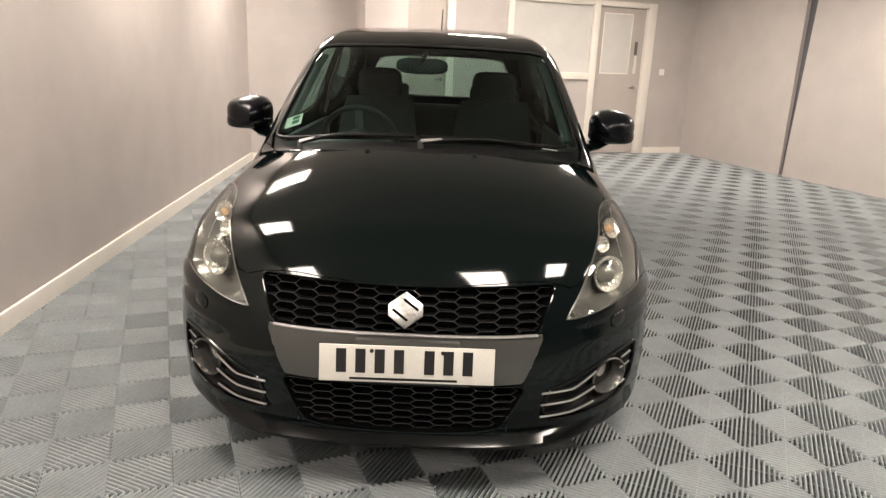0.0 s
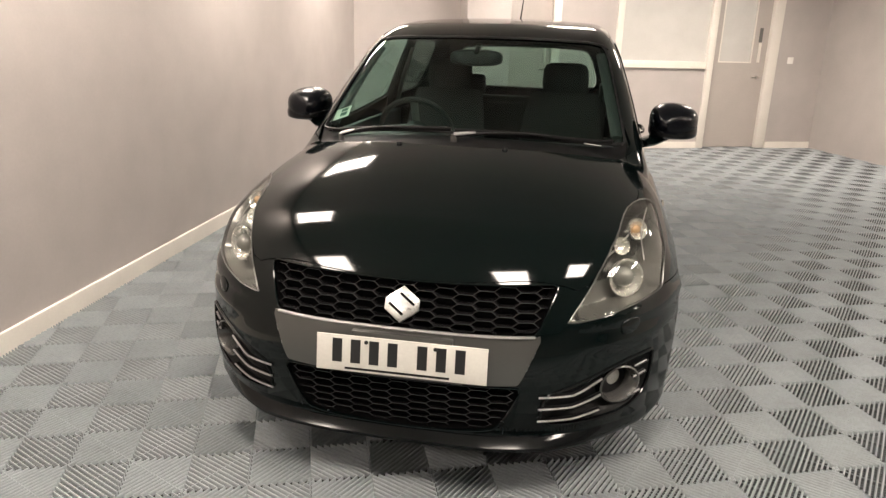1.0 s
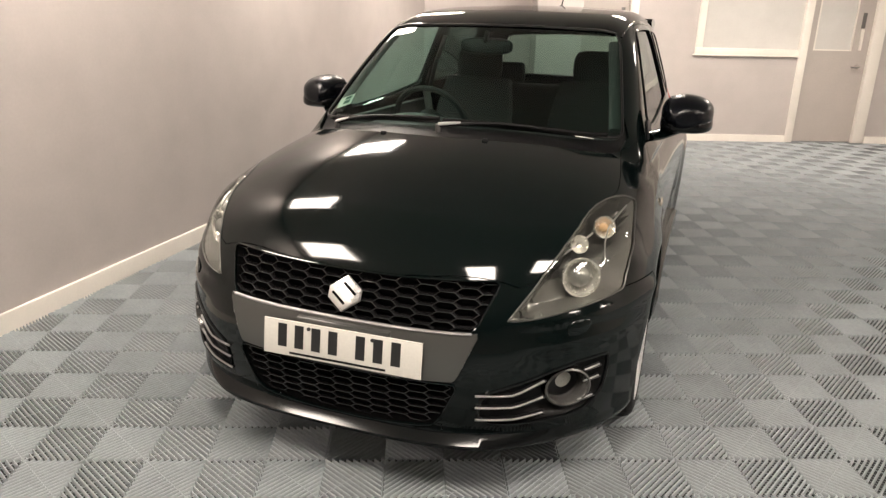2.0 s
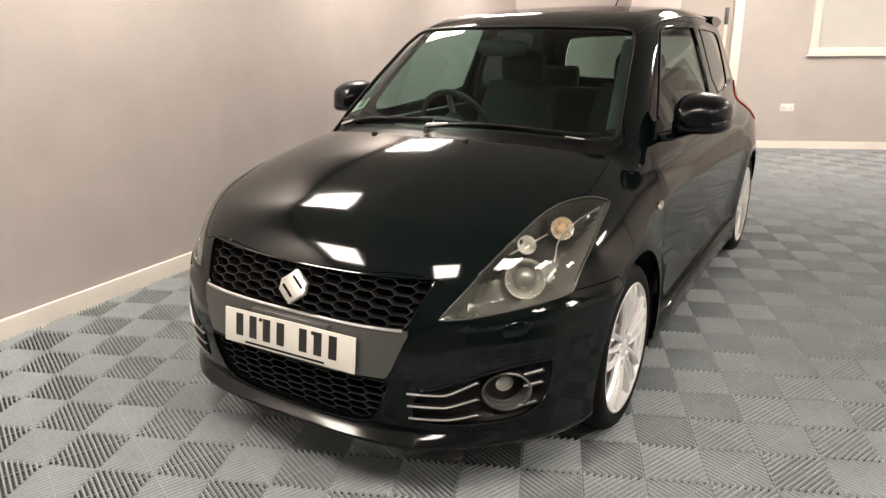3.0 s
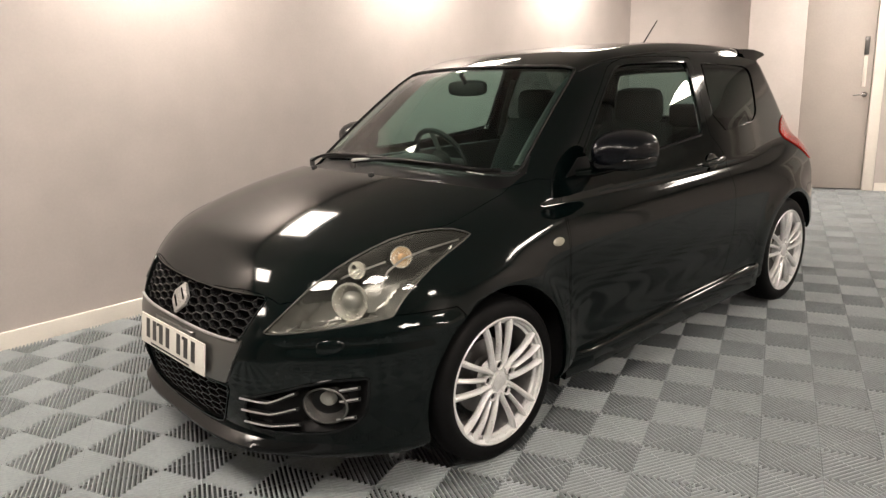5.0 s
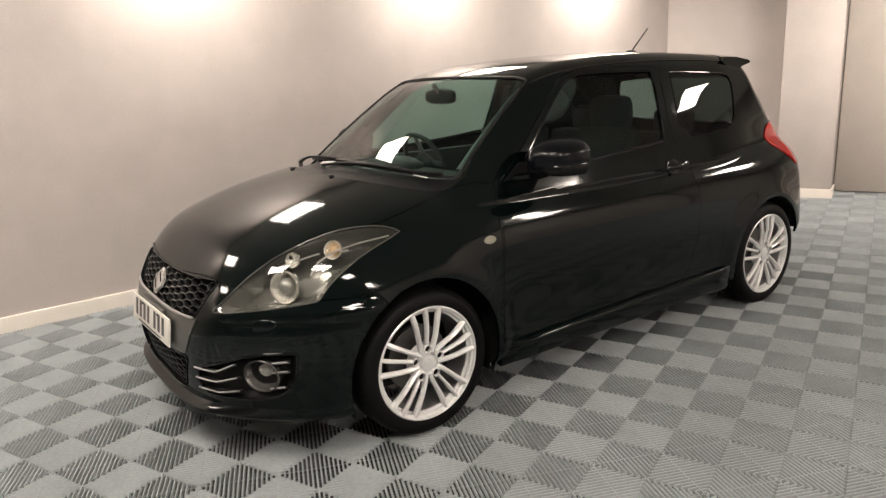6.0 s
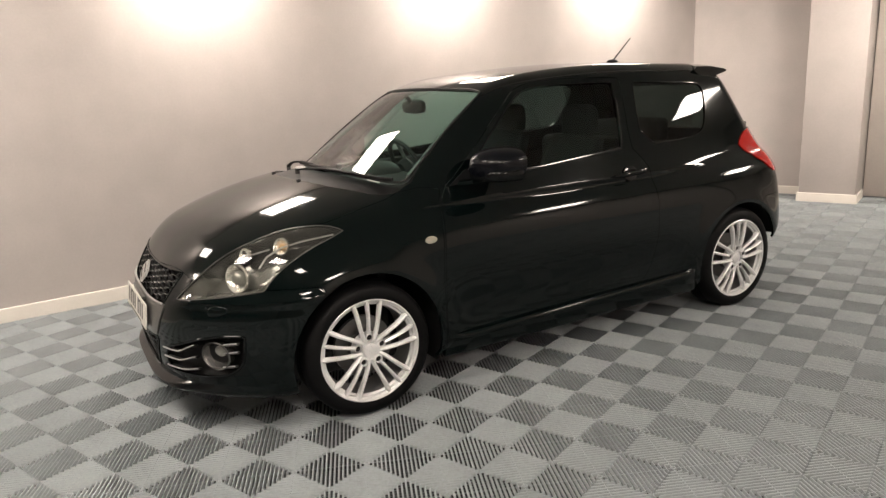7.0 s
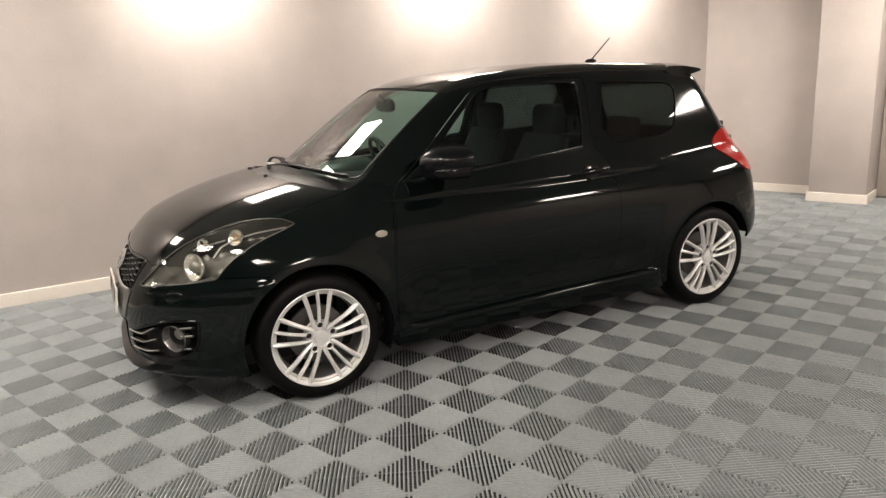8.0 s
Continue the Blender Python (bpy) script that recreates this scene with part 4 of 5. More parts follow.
rim_edge("opening_edge", cut["fog"], 0.011, LIP_SATIN, (bumper, bumper))
rim_edge("opening_edge", cut["grille_lower"], 0.007, PAINT, (bumper, bumper))
rim_edge("opening_edge", cut["grille_upper"], 0.006, PAINT, (bumper, bumper))
rim_edge("lens_edge", cut["headlamp"], 0.0048, GUNMETAL, lenses)
rim_edge("screen_seal", cut["windscreen"], 0.012, SATIN_BLACK, (screen, screen))
rim_edge("window_trim", cut["door_window"], 0.010, GLOSS_BLACK, doors)
rim_edge("quarter_trim_edge", cut["quarter_window"], 0.005, GLOSS_BLACK, (car, car))

# fog lamps with three bright slats
FOG_AT = (0.655, -0.600, 0.380)
for s in (1, -1):
    aim = Vector((s * 0.58, -0.81, 0.0)).normalized()
    m = Matrix.Translation((s * FOG_AT[0], FOG_AT[1], FOG_AT[2])) @ aim.to_track_quat("Z", "Y").to_matrix().to_4x4() @ Matrix.Diagonal((1.20, 1.0, 1.0, 1.0))
    fog = part("fog_lamp", lathe([(0.034, -0.050), (0.044, -0.022), (0.051, 0.008), (0.057, 0.018), (0.062, 0.014), (0.063, -0.01), (0.05, -0.05)], m, 40), FOG_BOWL, bumper, "round fog lamp with a silvery lens")
    part("ring", lathe([(0.056, 0.015), (0.0585, 0.020), (0.0625, 0.017), (0.060, 0.010)], m, 40, close=True), GUNMETAL, fog)
    part("lens", lathe([(0.0005, -0.012), (0.014, -0.013), (0.026, -0.018), (0.032, -0.026), (0.033, -0.050)], m @ Matrix.Translation((-0.008 * s, 0.010, 0.0)), 32), FOG_GLASS, fog, "silvery reflector lens")
    for k, (z0, z1) in enumerate(((0.385, 0.425), (0.345, 0.372), (0.302, 0.318))):
        xs = np.linspace(0.425, 0.605, 10)
        zs = z0 + (z1 - z0) * np.clip((xs - 0.53) / 0.075, 0, 1)
        c = on_nose(xs, zs, 0.0)
        sl = sweep([(s * p[0], p[1] + 0.004, p[2]) for p in c], 0.022, 0.010, up=(0, 0, 1))
        slat = part("slat", sl, SATIN_BLACK, bumper, "black slat with a bright edge")
        part("bright_edge", sweep([(s * p[0], p[1] - 0.009, p[2] + 0.003) for p in c], 0.007, 0.0065, up=(0, 0, 1), sides=6), ALLOY_DARK, slat)
    for k, z in enumerate((0.432, 0.395, 0.335)):
        xs = np.linspace(0.705 - 0.012 * (k == 2), 0.742 - 0.012 * (k == 2), 5)
        c = on_nose(xs, z + 0.15 * (xs - 0.705), 0.0)
        slat = part("slat", sweep([(s * p[0], p[1] + 0.006, p[2]) for p in c], 0.020, 0.010, up=(0, 0, 1)), SATIN_BLACK, bumper)
        part("bright_edge", sweep([(s * p[0], p[1] - 0.003, p[2] + 0.003) for p in c], 0.006, 0.006, up=(0, 0, 1), sides=6), ALLOY_DARK, slat)
    # washer cover below the lamp
    ring = chaikin([(0.648, 0.592), (0.708, 0.596), (0.710, 0.556), (0.652, 0.548)], 2)
    cu, cw = sum(a for a, _ in ring) / len(ring), sum(b for _, b in ring) / len(ring)
    skins = []
    for k, out in ((1.0, -0.004), (0.99, 0.003), (0.90, 0.0055)):
        q = on_nose(np.array([cu + (a - cu) * k for a, _ in ring]), np.array([cw + (b - cw) * k for _, b in ring]), out)
        skins.append([(s * p[0], p[1], p[2]) for p in q])
    part("washer_cover", blob(skins), PAINT, bumper)

# lamp internals
for s, lens in zip((1, -1), lenses):
    def unit(centre, aim, r, mat, label, depth=0.05):
        aim = Vector((s * aim[0], aim[1], aim[2])).normalized()
        m = Matrix.Translation((s * centre[0], centre[1], centre[2])) @ aim.to_track_quat("Z", "Y").to_matrix().to_4x4()
        return m, part("reflector", lathe([(0.003, -depth * 0.7), (r * 0.5, -depth * 0.62), (r * 0.85, -depth * 0.3), (r, 0.0), (r * 1.10, 0.002), (r * 1.12, -0.008), (r * 0.9, -depth * 0.5)], m, 36), mat, lens, label)
    m, bowl = unit(tuple(on_skin([(0.675, -0.505, 0.700)], -0.032)[0]), (0.50, -0.85, 0.1), 0.055, LAMP_CHROME, "round chrome projector surround")
    bb = bmesh.new()
    bmesh.ops.create_uvsphere(bb, u_segments=24, v_segments=16, radius=0.034, matrix=m @ Matrix.Translation((0, 0, -0.022)))
    part("projector_lens", bb, PROJECTOR, bowl, "dark glass projector lens")
    m, bowl = unit(tuple(on_skin([(0.645, -0.447, 0.792)], -0.022)[0]), (0.50, -0.80, 0.3), 0.026, LAMP_CHROME, "small chrome side light", 0.03)
    m, bowl = unit(tuple(on_skin([(0.703, -0.305, 0.820)], -0.024)[0]), (0.55, -0.76, 0.35), 0.033, LAMP_CHROME, "chrome indicator reflector", 0.035)
    bb = bmesh.new()
    bmesh.ops.create_uvsphere(bb, u_segments=16, v_segments=12, radius=0.015, matrix=m @ Matrix.Translation((0, 0, -0.010)))
    part("bulb", bb, AMBER, bowl, "amber bulb")
    # bright trims along the lower and rear edge, and a shelf between the lamps
    for dep, pts in ((0.022, [(-0.10, 0.66), (-0.075, 0.70), (-0.02, 0.745), (0.07, 0.790), (0.20, 0.838)]),
                     (0.040, [(-0.33, 0.715), (-0.24, 0.735), (-0.15, 0.742), (-0.07, 0.762)])):
        guess = [(0.37 * a + 0.929 * 0.72, 0.929 * a - 0.37 * 0.72, z) for a, z in pts]
        q = on_skin(guess, -dep)
        part("trim", sweep([(s * p[0], p[1], p[2]) for p in q], 0.007, 0.004, up=(0.9 * s, -0.37, 0)), ALLOY_DARK, lens, "bright trim")

# wheels


def wheel(m, s):
    rim = bmesh.new()
    lathe([(0.2360, -0.010), (0.2360, -0.001), (0.2320, 0.002), (0.2270, 0.000), (0.2255, -0.007), (0.2180, -0.011), (0.2150, -0.022), (0.2060, -0.026), (0.2050, -0.036)], m, 72, rim)
    ob = part("wheel", rim, ALLOY, car, "silver multi-spoke alloy wheel")
    part("barrel", lathe([(0.206, -0.030), (0.201, -0.05), (0.196, -0.10), (0.205, -0.17), (0.222, -0.18)], m, 60), ALLOY_DARK, ob)
    part("tyre", lathe([(0.228, -0.006), (0.240, 0.002), (0.258, 0.005), (0.280, -0.001), (0.294, -0.013), (0.3015, -0.030), (0.304, -0.050), (0.304, -0.066), (0.298, -0.067), (0.298, -0.074),
                        (0.304, -0.075), (0.304, -0.096), (0.298, -0.097), (0.298, -0.104), (0.304, -0.105), (0.304, -0.140), (0.300, -0.165), (0.286, -0.186), (0.25, -0.192), (0.224, -0.184)], m, 80), RUBBER, ob, "black low-profile tyre")
    hub = lathe([(0.0005, -0.014), (0.034, -0.015), (0.036, -0.021), (0.050, -0.024), (0.070, -0.030), (0.078, -0.050)], m, 40)
    part("hub", hub, ALLOY, ob)
    part("centre_cap", lathe([(0.0005, -0.006), (0.022, -0.007), (0.031, -0.010), (0.033, -0.016)], m, 32), ALLOY, ob)
    part("brake_disc", lathe([(0.0005, -0.075), (0.07, -0.075), (0.075, -0.088), (0.138, -0.088), (0.138, -0.11)], m, 40), STEEL, ob, "dull steel brake disc")
    for g in range(5):
        a0 = math.pi / 2 + g * 2 * math.pi / 5
        hole = Matrix.Translation((0.060 * math.cos(a0), 0.060 * math.sin(a0), 0.0))
        part("nut_pocket", lathe([(0.0185, -0.030), (0.0185, -0.0075), (0.0165, -0.0050), (0.0140, -0.0070), (0.0138, -0.029)], m @ hole, 20), ALLOY, ob)
        part("wheel_nut", lathe([(0.0005, -0.0120), (0.0085, -0.0125), (0.0125, -0.017), (0.0145, -0.026)], m @ hole, 14), NUT_DARK, ob, "dark wheel nut")
        for k in (-1, 0, 1):
            a_in, a_out = a0 + k * radians(27), a0 + k * radians(16.5)
            r_in = 0.076 if k == 0 else 0.048
            pts = []
            for t in np.linspace(0, 1, 7):
                a = a_in + (a_out - a_in) * (1 - (1 - t) ** 2.2)
                r = r_in + (0.224 - r_in) * t
                pts.append(m @ Vector((r * math.cos(a), r * math.sin(a), -0.021 + 0.012 * math.sin(t * math.pi * 0.85))))
            out = (m.to_3x3() @ Vector((0, 0, 1)))
            part("spoke", sweep(pts, 0.0225 if k else 0.0180, 0.030, up=out, sides=8, taper=[0.95, 0.92, 0.9, 0.92, 0.97, 1.03, 1.05]), ALLOY, ob, flat_angle=24)
    return ob


for y in WHEEL_Y:
    for s in (1, -1):
        wheel(Matrix.Translation((s * 0.834, y, 0.3035)) @ Matrix.Rotation(radians(90 * s), 4, "Y") @ Matrix.Rotation(radians(90), 4, "Z"), s)
        # liner and hub carrier in the arch
        lin = bmesh.new()
        arc = [(y + 0.362 * math.cos(a), 0.305 + 0.362 * math.sin(a)) for a in np.linspace(radians(-22 if y < 1 else 16), radians(202), 40)]
        rows = [[lin.verts.new((s * x, p, q)) for p, q in arc] for x in (0.825, 0.55)]
        for i in range(len(arc) - 1):
            lin.faces.new((rows[0][i], rows[0][i + 1], rows[1][i + 1], rows[1][i]))
        lin.faces.new(rows[1])
        part("arch_liner", lin, SATIN_BLACK, car, "matt black wheel arch liner")
# underbody
part("underbody", box((-0.70, -0.55, 0.19), (0.70, 2.85, 0.30), 0.02), SATIN_BLACK, car)

# side skirts, repeaters, handles
for s, d in zip((1, -1), doors):
    rings = []
    for y in np.linspace(0.385, 2.085, 24):
        k = -0.6 + 1.6 * min(1, (y - 0.385) / 0.14, (2.085 - y) / 0.06)
        top = 0.278 + 0.034 * (y - 0.385) / 1.7
        x = float(on_side(y, 0.27)[0])
        rings.append([(s * (x - 0.06), y, 0.185), (s * (x - 0.010 + 0.016 * k), y, 0.180), (s * (x + 0.020 * k), y, 0.196), (s * (x + 0.030 * k), y, top - 0.024),
                      (s * (x + 0.030 * k), y, top - 0.012), (s * (x + 0.024 * k), y, top - 0.003), (s * (x + 0.012 * k), y, top + 0.002), (s * (x - 0.02), y, top + 0.006), (s * (x - 0.06), y, top)])
    part("side_skirt", blob(rings), PAINT, car, "glossy black side skirt")
    c = on_side(0.343, 0.751, 0.001)
    m = Matrix.Translation((s * c[0], c[1], c[2])) @ Matrix.Rotation(radians(90 * s), 4, "Y") @ Matrix.Rotation(radians(90), 4, "Z")
    part("side_repeater", slab(oval(0, 0, 0.030, 0.017, 28), 0.008, m, 0.004), CLEAR_LENS, car, "small oval clear side repeater")
    c = on_side(1.598, 0.908, 0.0)
    m = Matrix.Translation((s * (c[0] + 0.0005), c[1], c[2])) @ Matrix.Rotation(radians(90 * s - s * 12), 4, "Y") @ Matrix.Rotation(radians(90), 4, "Z")
    part("handle_cup", slab(oval(0, 0, 0.052, 0.040, 28), 0.003, m, 0.002), GLOSS_BLACK, d, "dark recess behind the handle")
    ys = np.linspace(1.475, 1.712, 13)
    hp = on_side(ys, 0.905 + 0.05 * (ys - 1.47), 0.0)
    rise = 0.010 + 0.022 * np.sin(np.linspace(0.1, math.pi - 0.1, 13)) ** 0.6
    part("door_handle", sweep([(s * (p[0] + r), p[1], p[2]) for p, r in zip(hp, rise)], 0.020, 0.027, up=(0, 0, 1), sides=12,
                              taper=[0.5, 0.8, 0.95, 1, 1, 1, 1, 1, 1, 1, 0.95, 0.85, 0.55]), PAINT, d)
    # window rubber
    wp = [(0.70, 0.995), (0.90, 0.984), (1.24, 1.012), (1.575, 1.036)]
    part("window_seal", sweep([(s * (p[0] - 0.001), p[1], p[2]) for p in on_side([a for a, _ in wp], [b for _, b in wp], 0.0)], 0.010, 0.012, up=(0, 0, 1)), SATIN_BLACK, d)
    # door mirror
    cx, cz = 0.876, 1.058
    shell_oval = [(a, b * (1.0 - 0.16 * max(0.0, a) / 0.106)) for a, b in oval(0, 0, 0.106, 0.080, 36, 2.7)]
    rings = []
    for y, k in ((0.560, 0.22), (0.566, 0.42), (0.582, 0.64), (0.612, 0.83), (0.650, 0.95), (0.695, 1.0), (0.735, 1.0), (0.758, 0.96), (0.762, 0.90)):
        rings.append([(s * (cx + a * k - 0.022 * (1 - k)), y + 0.10 * (a + 0.05), cz + b * k - 0.012 * (1 - k)) for a, b in shell_oval])
    mir = part("door_mirror", blob(rings), MIRROR_BLACK, d, "glossy black door mirror")
    part("mirror_glass", blob([[(s * (cx + a * 0.86), 0.764 + 0.10 * (a + 0.05), cz + b * 0.84) for a, b in shell_oval],
                               [(s * (cx + a * 0.83), 0.766 + 0.10 * (a + 0.05), cz + b * 0.81) for a, b in shell_oval]]), CHROME, mir)
    rings = []
    for y, k in ((0.574, 0.40), (0.586, 0.66), (0.614, 0.86), (0.652, 0.965), (0.695, 1.012), (0.735, 1.012)):
        rings.append([(s * (cx + a * k * 1.004 - 0.022 * (1 - k)), y + 0.10 * (a + 0.05) - 0.002, cz - 0.040 + b * k - 0.006 * (1 - k)) for a, b in oval(0, 0, 0.106, 0.037, 32, 3.4)])
    part("mirror_base", blob(rings), LIP_SATIN, mir, "satin black lower shell")
    part("mirror_arm", sweep([(s * 0.728, 0.575, 0.968), (s * 0.765, 0.605, 0.972), (s * 0.80, 0.65, 0.982), (s * 0.845, 0.69, 0.998)], 0.105, 0.038, up=(0, 0, 1), sides=12), PAINT, mir)
    sail = on_side(np.array([0.50, 0.66, 0.66, 0.60]), np.array([0.965, 0.975, 1.03, 1.03]), 0.003)
    part("mirror_sail", blob([[(s * p[0], p[1], p[2]) for p in sail], [(s * (p[0] + 0.004), p[1], p[2]) for p in sail * np.array([1, 0.999, 1])]]), SATIN_BLACK, d)

# spoiler and aerial
rings = []
for x in np.linspace(-0.56, 0.56, 29):
    k = (x / 0.56)
    dy, dz = -0.10 * k ** 4, -0.030 * k * k
    roof_z = float(on_top(min(abs(x), 0.50), 2.42)[2])
    rings.append([(x, 2.42 + dy, roof_z - 0.02), (x, 2.44 + dy, roof_z + 0.004), (x, 2.56 + dy, 1.470 + dz), (x, 2.68 + dy, 1.452 + dz), (x, 2.705 + dy, 1.443 + dz),
                  (x, 2.70 + dy, 1.434 + dz), (x, 2.62 + dy, 1.415 + dz), (x, 2.54 + dy, 1.36 + dz)])
part("spoiler", blob(rings), PAINT, car, "glossy black roof spoiler")
am = bmesh.new()
bmesh.ops.create_uvsphere(am, u_segments=16, v_segments=10, radius=1, matrix=Matrix.Translation((0, 2.20, 1.497)) @ Matrix.Diagonal((0.022, 0.045, 0.016, 1)))
aerial = part("aerial", am, SATIN_BLACK, car, "short black roof aerial")
part("mast", rod((0, 2.205, 1.505), (0, 2.355, 1.640), 0.0045, sides=10, r2=0.0032), SATIN_BLACK, aerial)

# thin mouldings along the roof edges
for s in (1, -1):
    edge_y = np.linspace(0.80, 2.36, 28)
    edge = on_skin(np.stack([0.585 * house_plan(edge_y), edge_y, roof_line(edge_y) - 0.040], 1), 0.0)
    part("roof_moulding", sweep([(s * p[0], p[1], p[2]) for p in edge], 0.010, 0.007, up=(0.5 * s, 0, 0.9)), GLOSS_BLACK, car, "thin black roof moulding")

# wipers, washer jets
for x0, x1, px in ((-0.585, -0.04, -0.51), (-0.02, 0.60, -0.01)):
    xs = np.linspace(x0, x1, 16)
    base = 0.117 + 0.433 * xs ** 2 - 0.010 + 0.018 * np.linspace(0, 1, 16)
    p = on_top(xs, base, 0.0)
    arm = np.linspace(0, 1, 10)
    ax_ = px + (x0 * 0.35 + x1 * 0.65 - px) * arm
    ay = (0.117 + 0.433 * ax_ ** 2) - 0.085 + 0.09 * arm
    q = on_top(ax_, ay, 0.0)
    w = part("wiper", sweep([(a[0], a[1], a[2] + 0.014 + 0.010 * math.sin(t * math.pi)) for a, t in zip(q, arm)], 0.017, 0.012, taper=list(np.linspace(1.3, 0.7, 10))), WIPER_BLACK, car, "black windscreen wiper")
    part("blade", sweep([(a[0], a[1], a[2] + 0.014) for a in p], 0.013, 0.018), WIPER_BLACK, w)
    root_ = [(a[0], a[1], a[2] + 0.019 + 0.010 * math.sin(t * math.pi)) for a, t in zip(q, arm)]
    r0, r1 = Vector(root_[0]), Vector(root_[2])
    part("arm_root", sweep([r0 + (r1 - r0) * t for t in (0, 0.35, 0.7, 0.95)], 0.027, 0.017, taper=[1.0, 1.0, 0.8, 0.6]), ALLOY_DARK, w, "worn silver arm root")
    part("pivot", rod((q[0][0], q[0][1], q[0][2] - 0.01), (q[0][0], q[0][1], q[0][2] + 0.020), 0.012), STEEL, w)
for x in (-0.21, 0.20):
    c = on_top(x, -0.035, 0.0)
    part("washer_jet", box((x - 0.010, c[1] - 0.010, c[2] - 0.016), (x + 0.010, c[1] + 0.010, c[2] + 0.008), 0.004), SATIN_BLACK, cowl)
# tag on the cowl and sticker in the screen
tg = on_top(np.array([0.49, 0.555]), np.array([0.205, 0.235]), 0.012)
part("tag", sweep([tuple(tg[0]), tuple(tg[1])], 0.012, 0.004), WHITE_PLASTIC, car, "small white tag")
for (xa, xb, ya, yb), mt in (((-0.622, -0.550, 0.345, 0.400), PLATE_WHITE), ((-0.592, -0.562, 0.353, 0.370), LABEL_GREEN), ((-0.592, -0.562, 0.376, 0.391), LABEL_GREEN)):
    c = on_top(np.array([xa, xb, xb, xa]), np.array([ya, ya, yb, yb]), 0.0)
    lift = 0.010 if mt is PLATE_WHITE else 0.0075
    part("sticker", blob([[(p[0], p[1], p[2] - lift) for p in c], [(p[0], p[1], p[2] - lift + 0.001) for p in c]]), mt, screen, "small white and green sticker" if mt is PLATE_WHITE else "")

# cabin
dash = box((-0.66, 0.33, 0.60), (0.66, 0.80, 0.925), 0.06, segments=4)
dash = part("dashboard", dash, TRIM_DARK, car, "dark dashboard")
rings = []
for y, k in ((0.40, 0.4), (0.47, 0.8), (0.56, 1.0), (0.68, 1.0), (0.72, 0.9)):
    rings.append([(-0.36 + a * k, y, 0.925 + b * k * 0.7) for a, b in oval(0, 0, 0.19, 0.085, 20)])
# greyer trim than the dash, which puts the light on the hood into its colour
part("instrument_hood", blob(rings), TRIM_MID, dash, "grey instrument hood")
wm = Matrix.Translation((-0.36, 0.86, 0.925)) @ Matrix.Rotation(radians(-64), 4, "X")
sw = lathe([(0.170, 0.0), (0.176, 0.010), (0.186, 0.013), (0.196, 0.010), (0.200, 0.0), (0.196, -0.010), (0.186, -0.013), (0.176, -0.010)], wm, 48, close=True)
sw = part("steering_wheel", sw, TRIM_DARK, car, "black leather steering wheel")
part("boss", lathe([(0.0005, 0.02), (0.05, 0.018), (0.068, 0.0), (0.06, -0.05)], wm, 28), TRIM_DARK, sw)
for a in (0, 180, 270):
    part("wheel_spoke", sweep([wm @ Vector((r * math.cos(radians(a)), r * math.sin(radians(a)), 0.004)) for r in (0.05, 0.12, 0.18)], 0.04, 0.014, up=tuple(wm.to_3x3() @ Vector((0, 0, 1)))), TRIM_GREY, sw)
for x in (-0.345, 0.345):
    rings = []
    for t in np.linspace(0, 1, 9):
        y, z = 1.36 + 0.25 * t, 0.50 + 0.58 * t
        w_, d_ = 0.25 - 0.05 * t ** 3, 0.075 - 0.02 * t
        rings.append([(x + a, y + b * 0.9, z - b * 0.35) for a, b in oval(0, 0, w_, d_, 24, 3.2)])
    seat = part("seat", blob(rings), CLOTH, car, "dark cloth front seat")
    part("cushion", box((x - 0.25, 0.90, 0.38), (x + 0.25, 1.42, 0.54), 0.05, segments=3), CLOTH, seat)
    rings = []
    for z, k in ((1.085, 0.75), (1.10, 0.95), (1.15, 1.0), (1.22, 0.97), (1.25, 0.85), (1.262, 0.6)):
        rings.append([(x + a * k, 1.625 + b * k, z) for a, b in oval(0, 0, 0.135, 0.055, 22, 3.0)])
    part("headrest", blob(rings), CLOTH, seat)
bench = part("rear_bench", box((-0.60, 2.06, 0.42), (0.60, 2.24, 1.02), 0.05, segments=3), CLOTH, car, "dark cloth rear bench")
for x in (-0.34, 0.34):
    part("headrest", box((x - 0.13, 2.15, 1.01), (x + 0.13, 2.23, 1.15), 0.03, segments=3), CLOTH, bench)
part("parcel_shelf", box((-0.56, 2.26, 0.90), (0.56, 2.66, 0.925), 0.006), TRIM_DARK, car)
part("cabin_floor", box((-0.66, 0.25, 0.31), (0.66, 2.6, 0.36), 0.01), TRIM_DARK, car)
part("firewall", box((-0.62, 0.16, 0.32), (0.62, 0.20, 0.90)), TRIM_DARK, car)
mm = bmesh.new()
blob([[(-0.05 + a * k, 0.755 + dy, 1.303 + b * k) for a, b in oval(0, 0, 0.126, 0.038, 26, 3.2)] for dy, k in ((-0.02, 0.8), (-0.012, 0.96), (0.0, 1.0), (0.008, 1.0), (0.012, 0.95))], mm)
rv = part("interior_mirror", mm, SATIN_BLACK, car, "black interior mirror")
part("stem", rod((-0.05, 0.745, 1.325), (-0.03, 0.70, 1.365), 0.012), SATIN_BLACK, rv)
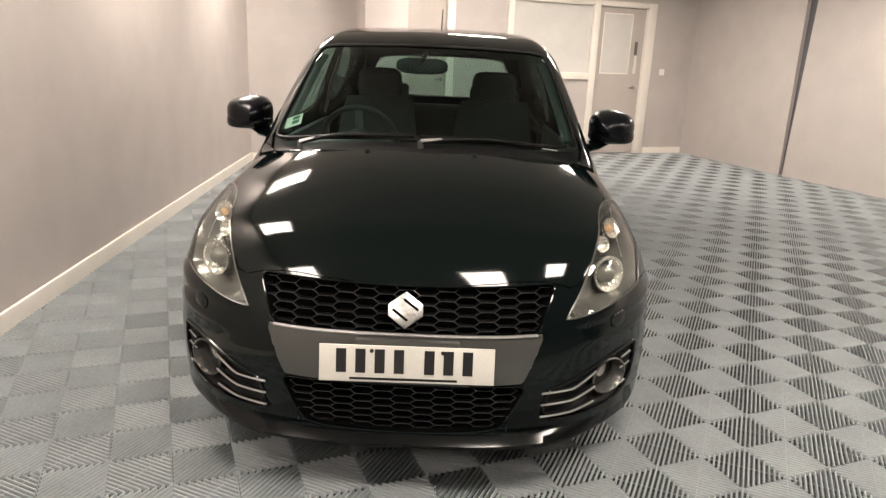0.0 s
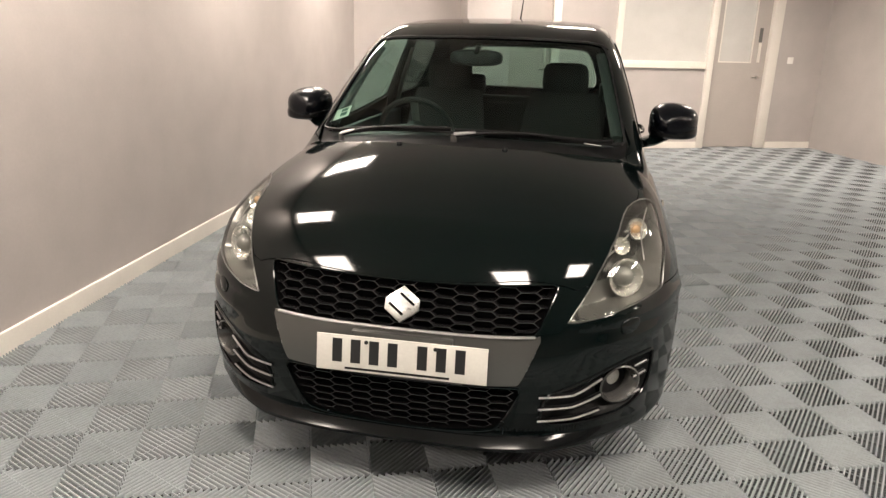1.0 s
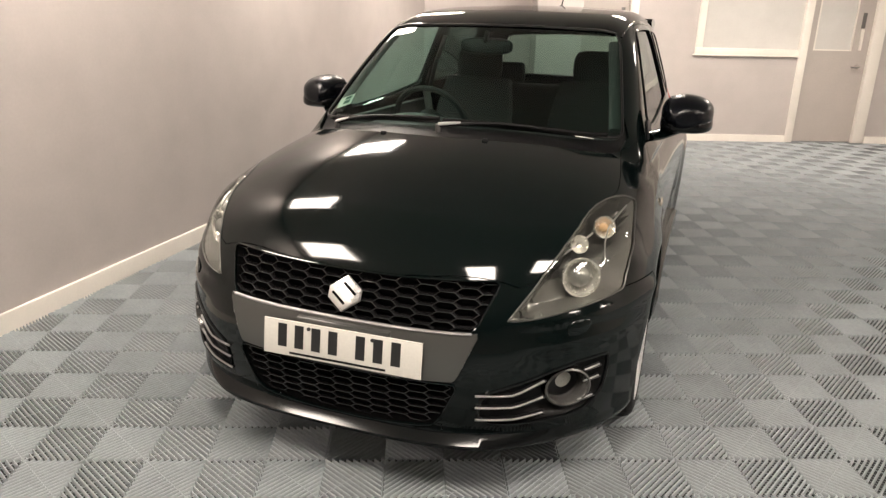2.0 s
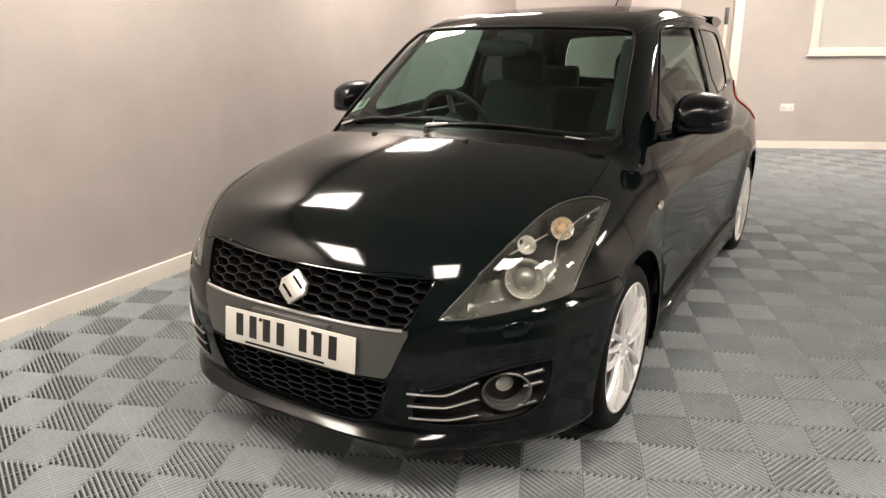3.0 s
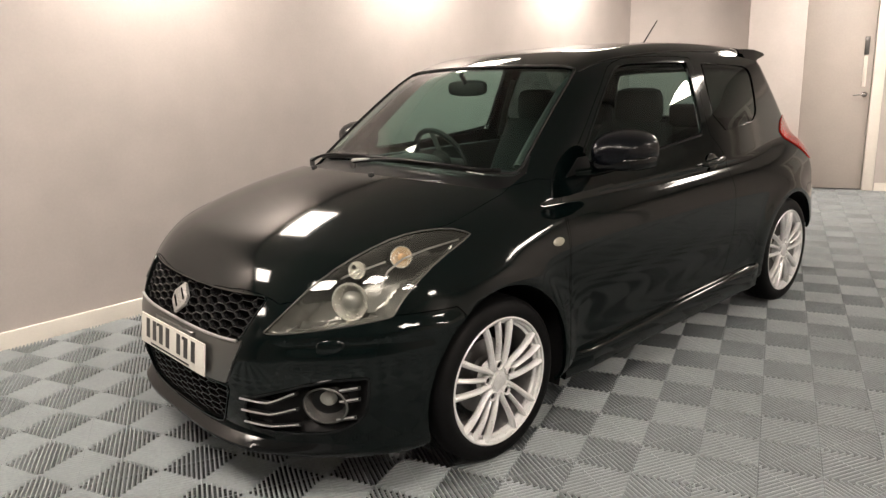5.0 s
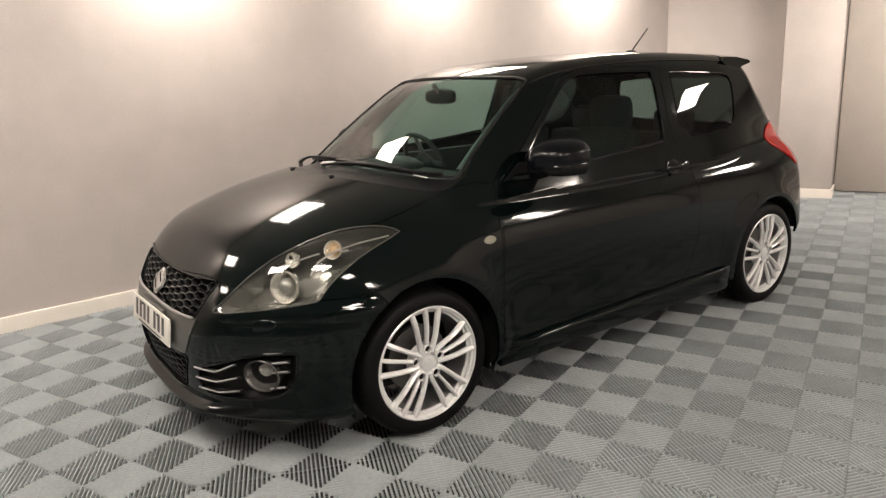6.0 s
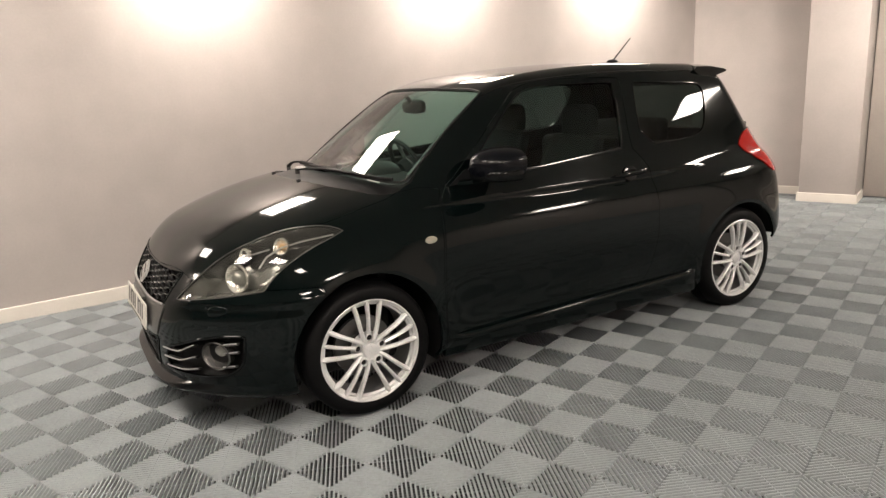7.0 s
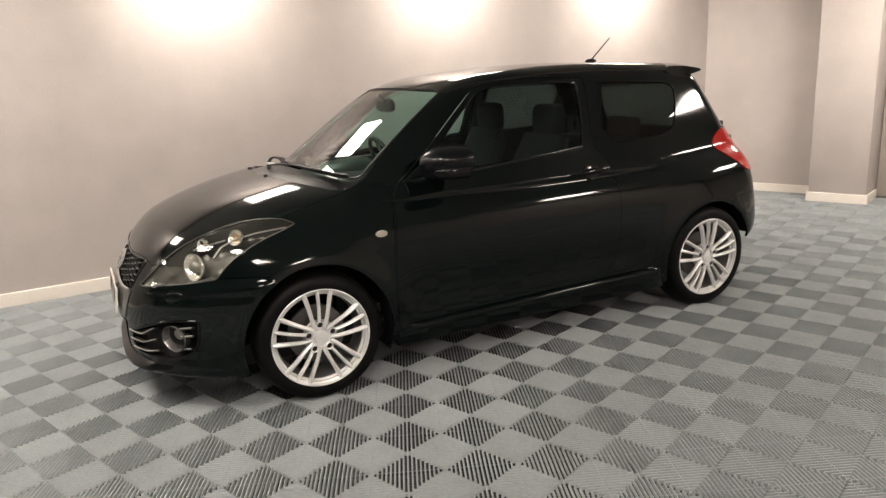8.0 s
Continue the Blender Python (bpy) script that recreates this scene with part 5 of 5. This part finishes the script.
for s in (1, -1):
    ty = np.linspace(0.36, 0.80, 8)
    tx = np.interp(ty, [0.315, 0.79], [0.645, 0.548]) * WIDE - 0.022
    tp = on_top(tx, ty, -0.030)
    part("front_pillar_trim", sweep([(s * p[0], p[1], p[2]) for p in tp], 0.052, 0.022, up=(0, 0, 1)), TRIM_MID, car, "grey inner trim of the front pillar")
    part("pillar_trim", sweep([(s * 0.60, 1.70, 1.32), (s * 0.655, 1.685, 1.15), (s * 0.69, 1.67, 0.98)], 0.055, 0.02, up=(1, 0, 0)), TRIM_GREY, car)
    part("door_card", box((s * 0.675 - 0.02, 0.50, 0.35), (s * 0.675 + 0.02, 1.65, 0.96), 0.015), TRIM_DARK, doors[0 if s == 1 else 1])
# inner trim of the tail: quarter panels and the back below the rear window
for s in (1, -1):
    part("quarter_trim", box((s * 0.585 - 0.015, 2.20, 0.36), (s * 0.585 + 0.015, 2.86, 1.0), 0.02), TRIM_DARK, car)
    part("quarter_trim", box((s * 0.565 - 0.012, 2.50, 0.95), (s * 0.565 + 0.012, 2.80, 1.09), 0.01), TRIM_DARK, car)
part("tailgate_trim", box((-0.58, 2.80, 0.36), (0.58, 2.84, 0.93), 0.02), TRIM_DARK, car)

# ---------------------------------------------------------------- ribbed floor tiles, 40 cm, four squares each, ribs on the diagonal
SQ, RIBS, OFF_U, OFF_V = 0.2, 17, 0.0125, -0.0442


def rib_square(verts, faces, ou, ov, turn):
    """One 20 cm square at the corner ou, ov; its ribs run along one diagonal or, with turn, the other."""
    half = SQ / math.sqrt(2)
    pitch = 2 * half / RIBS
    px, py = (0.70711, 0.70711) if turn else (-0.70711, 0.70711)
    qx, qy = py, -px
    cu, cv = ou + SQ / 2, ov + SQ / 2
    for i in range(RIBS):
        c = (i + 0.5 - RIBS / 2) * pitch
        run = half - abs(c) - 0.0025
        n = len(verts)
        for t in (-run, run):
            for side, z in ((-0.0033, -0.0165), (-0.0031, -0.0042), (-0.0013, 0.0), (0.0013, 0.0), (0.0031, -0.0042), (0.0033, -0.0165)):
                a, b = t, c + side
                verts.append((cu + a * px + b * qx, cv + a * py + b * qy, z))
        for k in range(5):
            faces.append((n + k, n + k + 6, n + k + 7, n + k + 1))
        faces.append(tuple(range(n, n + 6)))
        faces.append(tuple(range(n + 11, n + 5, -1)))
    # thin cross bars bridge the gaps a little below the ribs; the middle one stands higher
    for i in range(RIBS):
        a = (i + 0.5 - RIBS / 2) * pitch
        reach = half - abs(a) - 0.004
        w, z = (0.0014, -0.0035) if i == RIBS // 2 else (0.0009, -0.0110)
        n = len(verts)
        for b in (-reach, reach):
            for e in (-w, w):
                verts.append((cu + (a + e) * px + b * qx, cv + (a + e) * py + b * qy, z))
        faces.append((n, n + 2, n + 3, n + 1))


def tile_geometry(verts, faces, u, v):
    for i in (0, 1):
        for j in (0, 1):
            rib_square(verts, faces, u + i * SQ, v + j * SQ, (i + j) % 2 == PHASE)


def mesh_of(name, verts, faces):
    me = bpy.data.meshes.new(name)
    me.from_pydata(verts, [], faces)
    me.update()
    me.materials.append(TILE_GREY)
    return me


PHASE = 1
tv, tf = [], []
tile_geometry(tv, tf, 0, 0)
tile_data = mesh_of("tile", tv, tf)
floor_ob = bpy.data.objects["floor"]
near_u, near_v = range(-5, 12), range(-8, 9)
for i in near_u:
    for j in near_v:
        t = new("tile", tile_data)
        t.parent = floor_ob
        t.location = (OFF_U + i * 0.4, OFF_V + j * 0.4, 0.0)
rest_v, rest_f = [], []
for i in range(-13, 16):
    for j in range(-18, 16):
        u, v = OFF_U + i * 0.4, OFF_V + j * 0.4
        # beyond the slanting wall and the back wall there is no floor
        if (i in near_u and j in near_v) or u > 6.33 or v > 6.08 or u + 0.4 < -2.1 + 0.33 * (v + 0.4) - 0.25:
            continue
        tile_geometry(rest_v, rest_f, u, v)
far_tiles = new("tiles", mesh_of("tiles", rest_v, rest_f))
far_tiles.parent = floor_ob
tagged(far_tiles, kind="stuff")
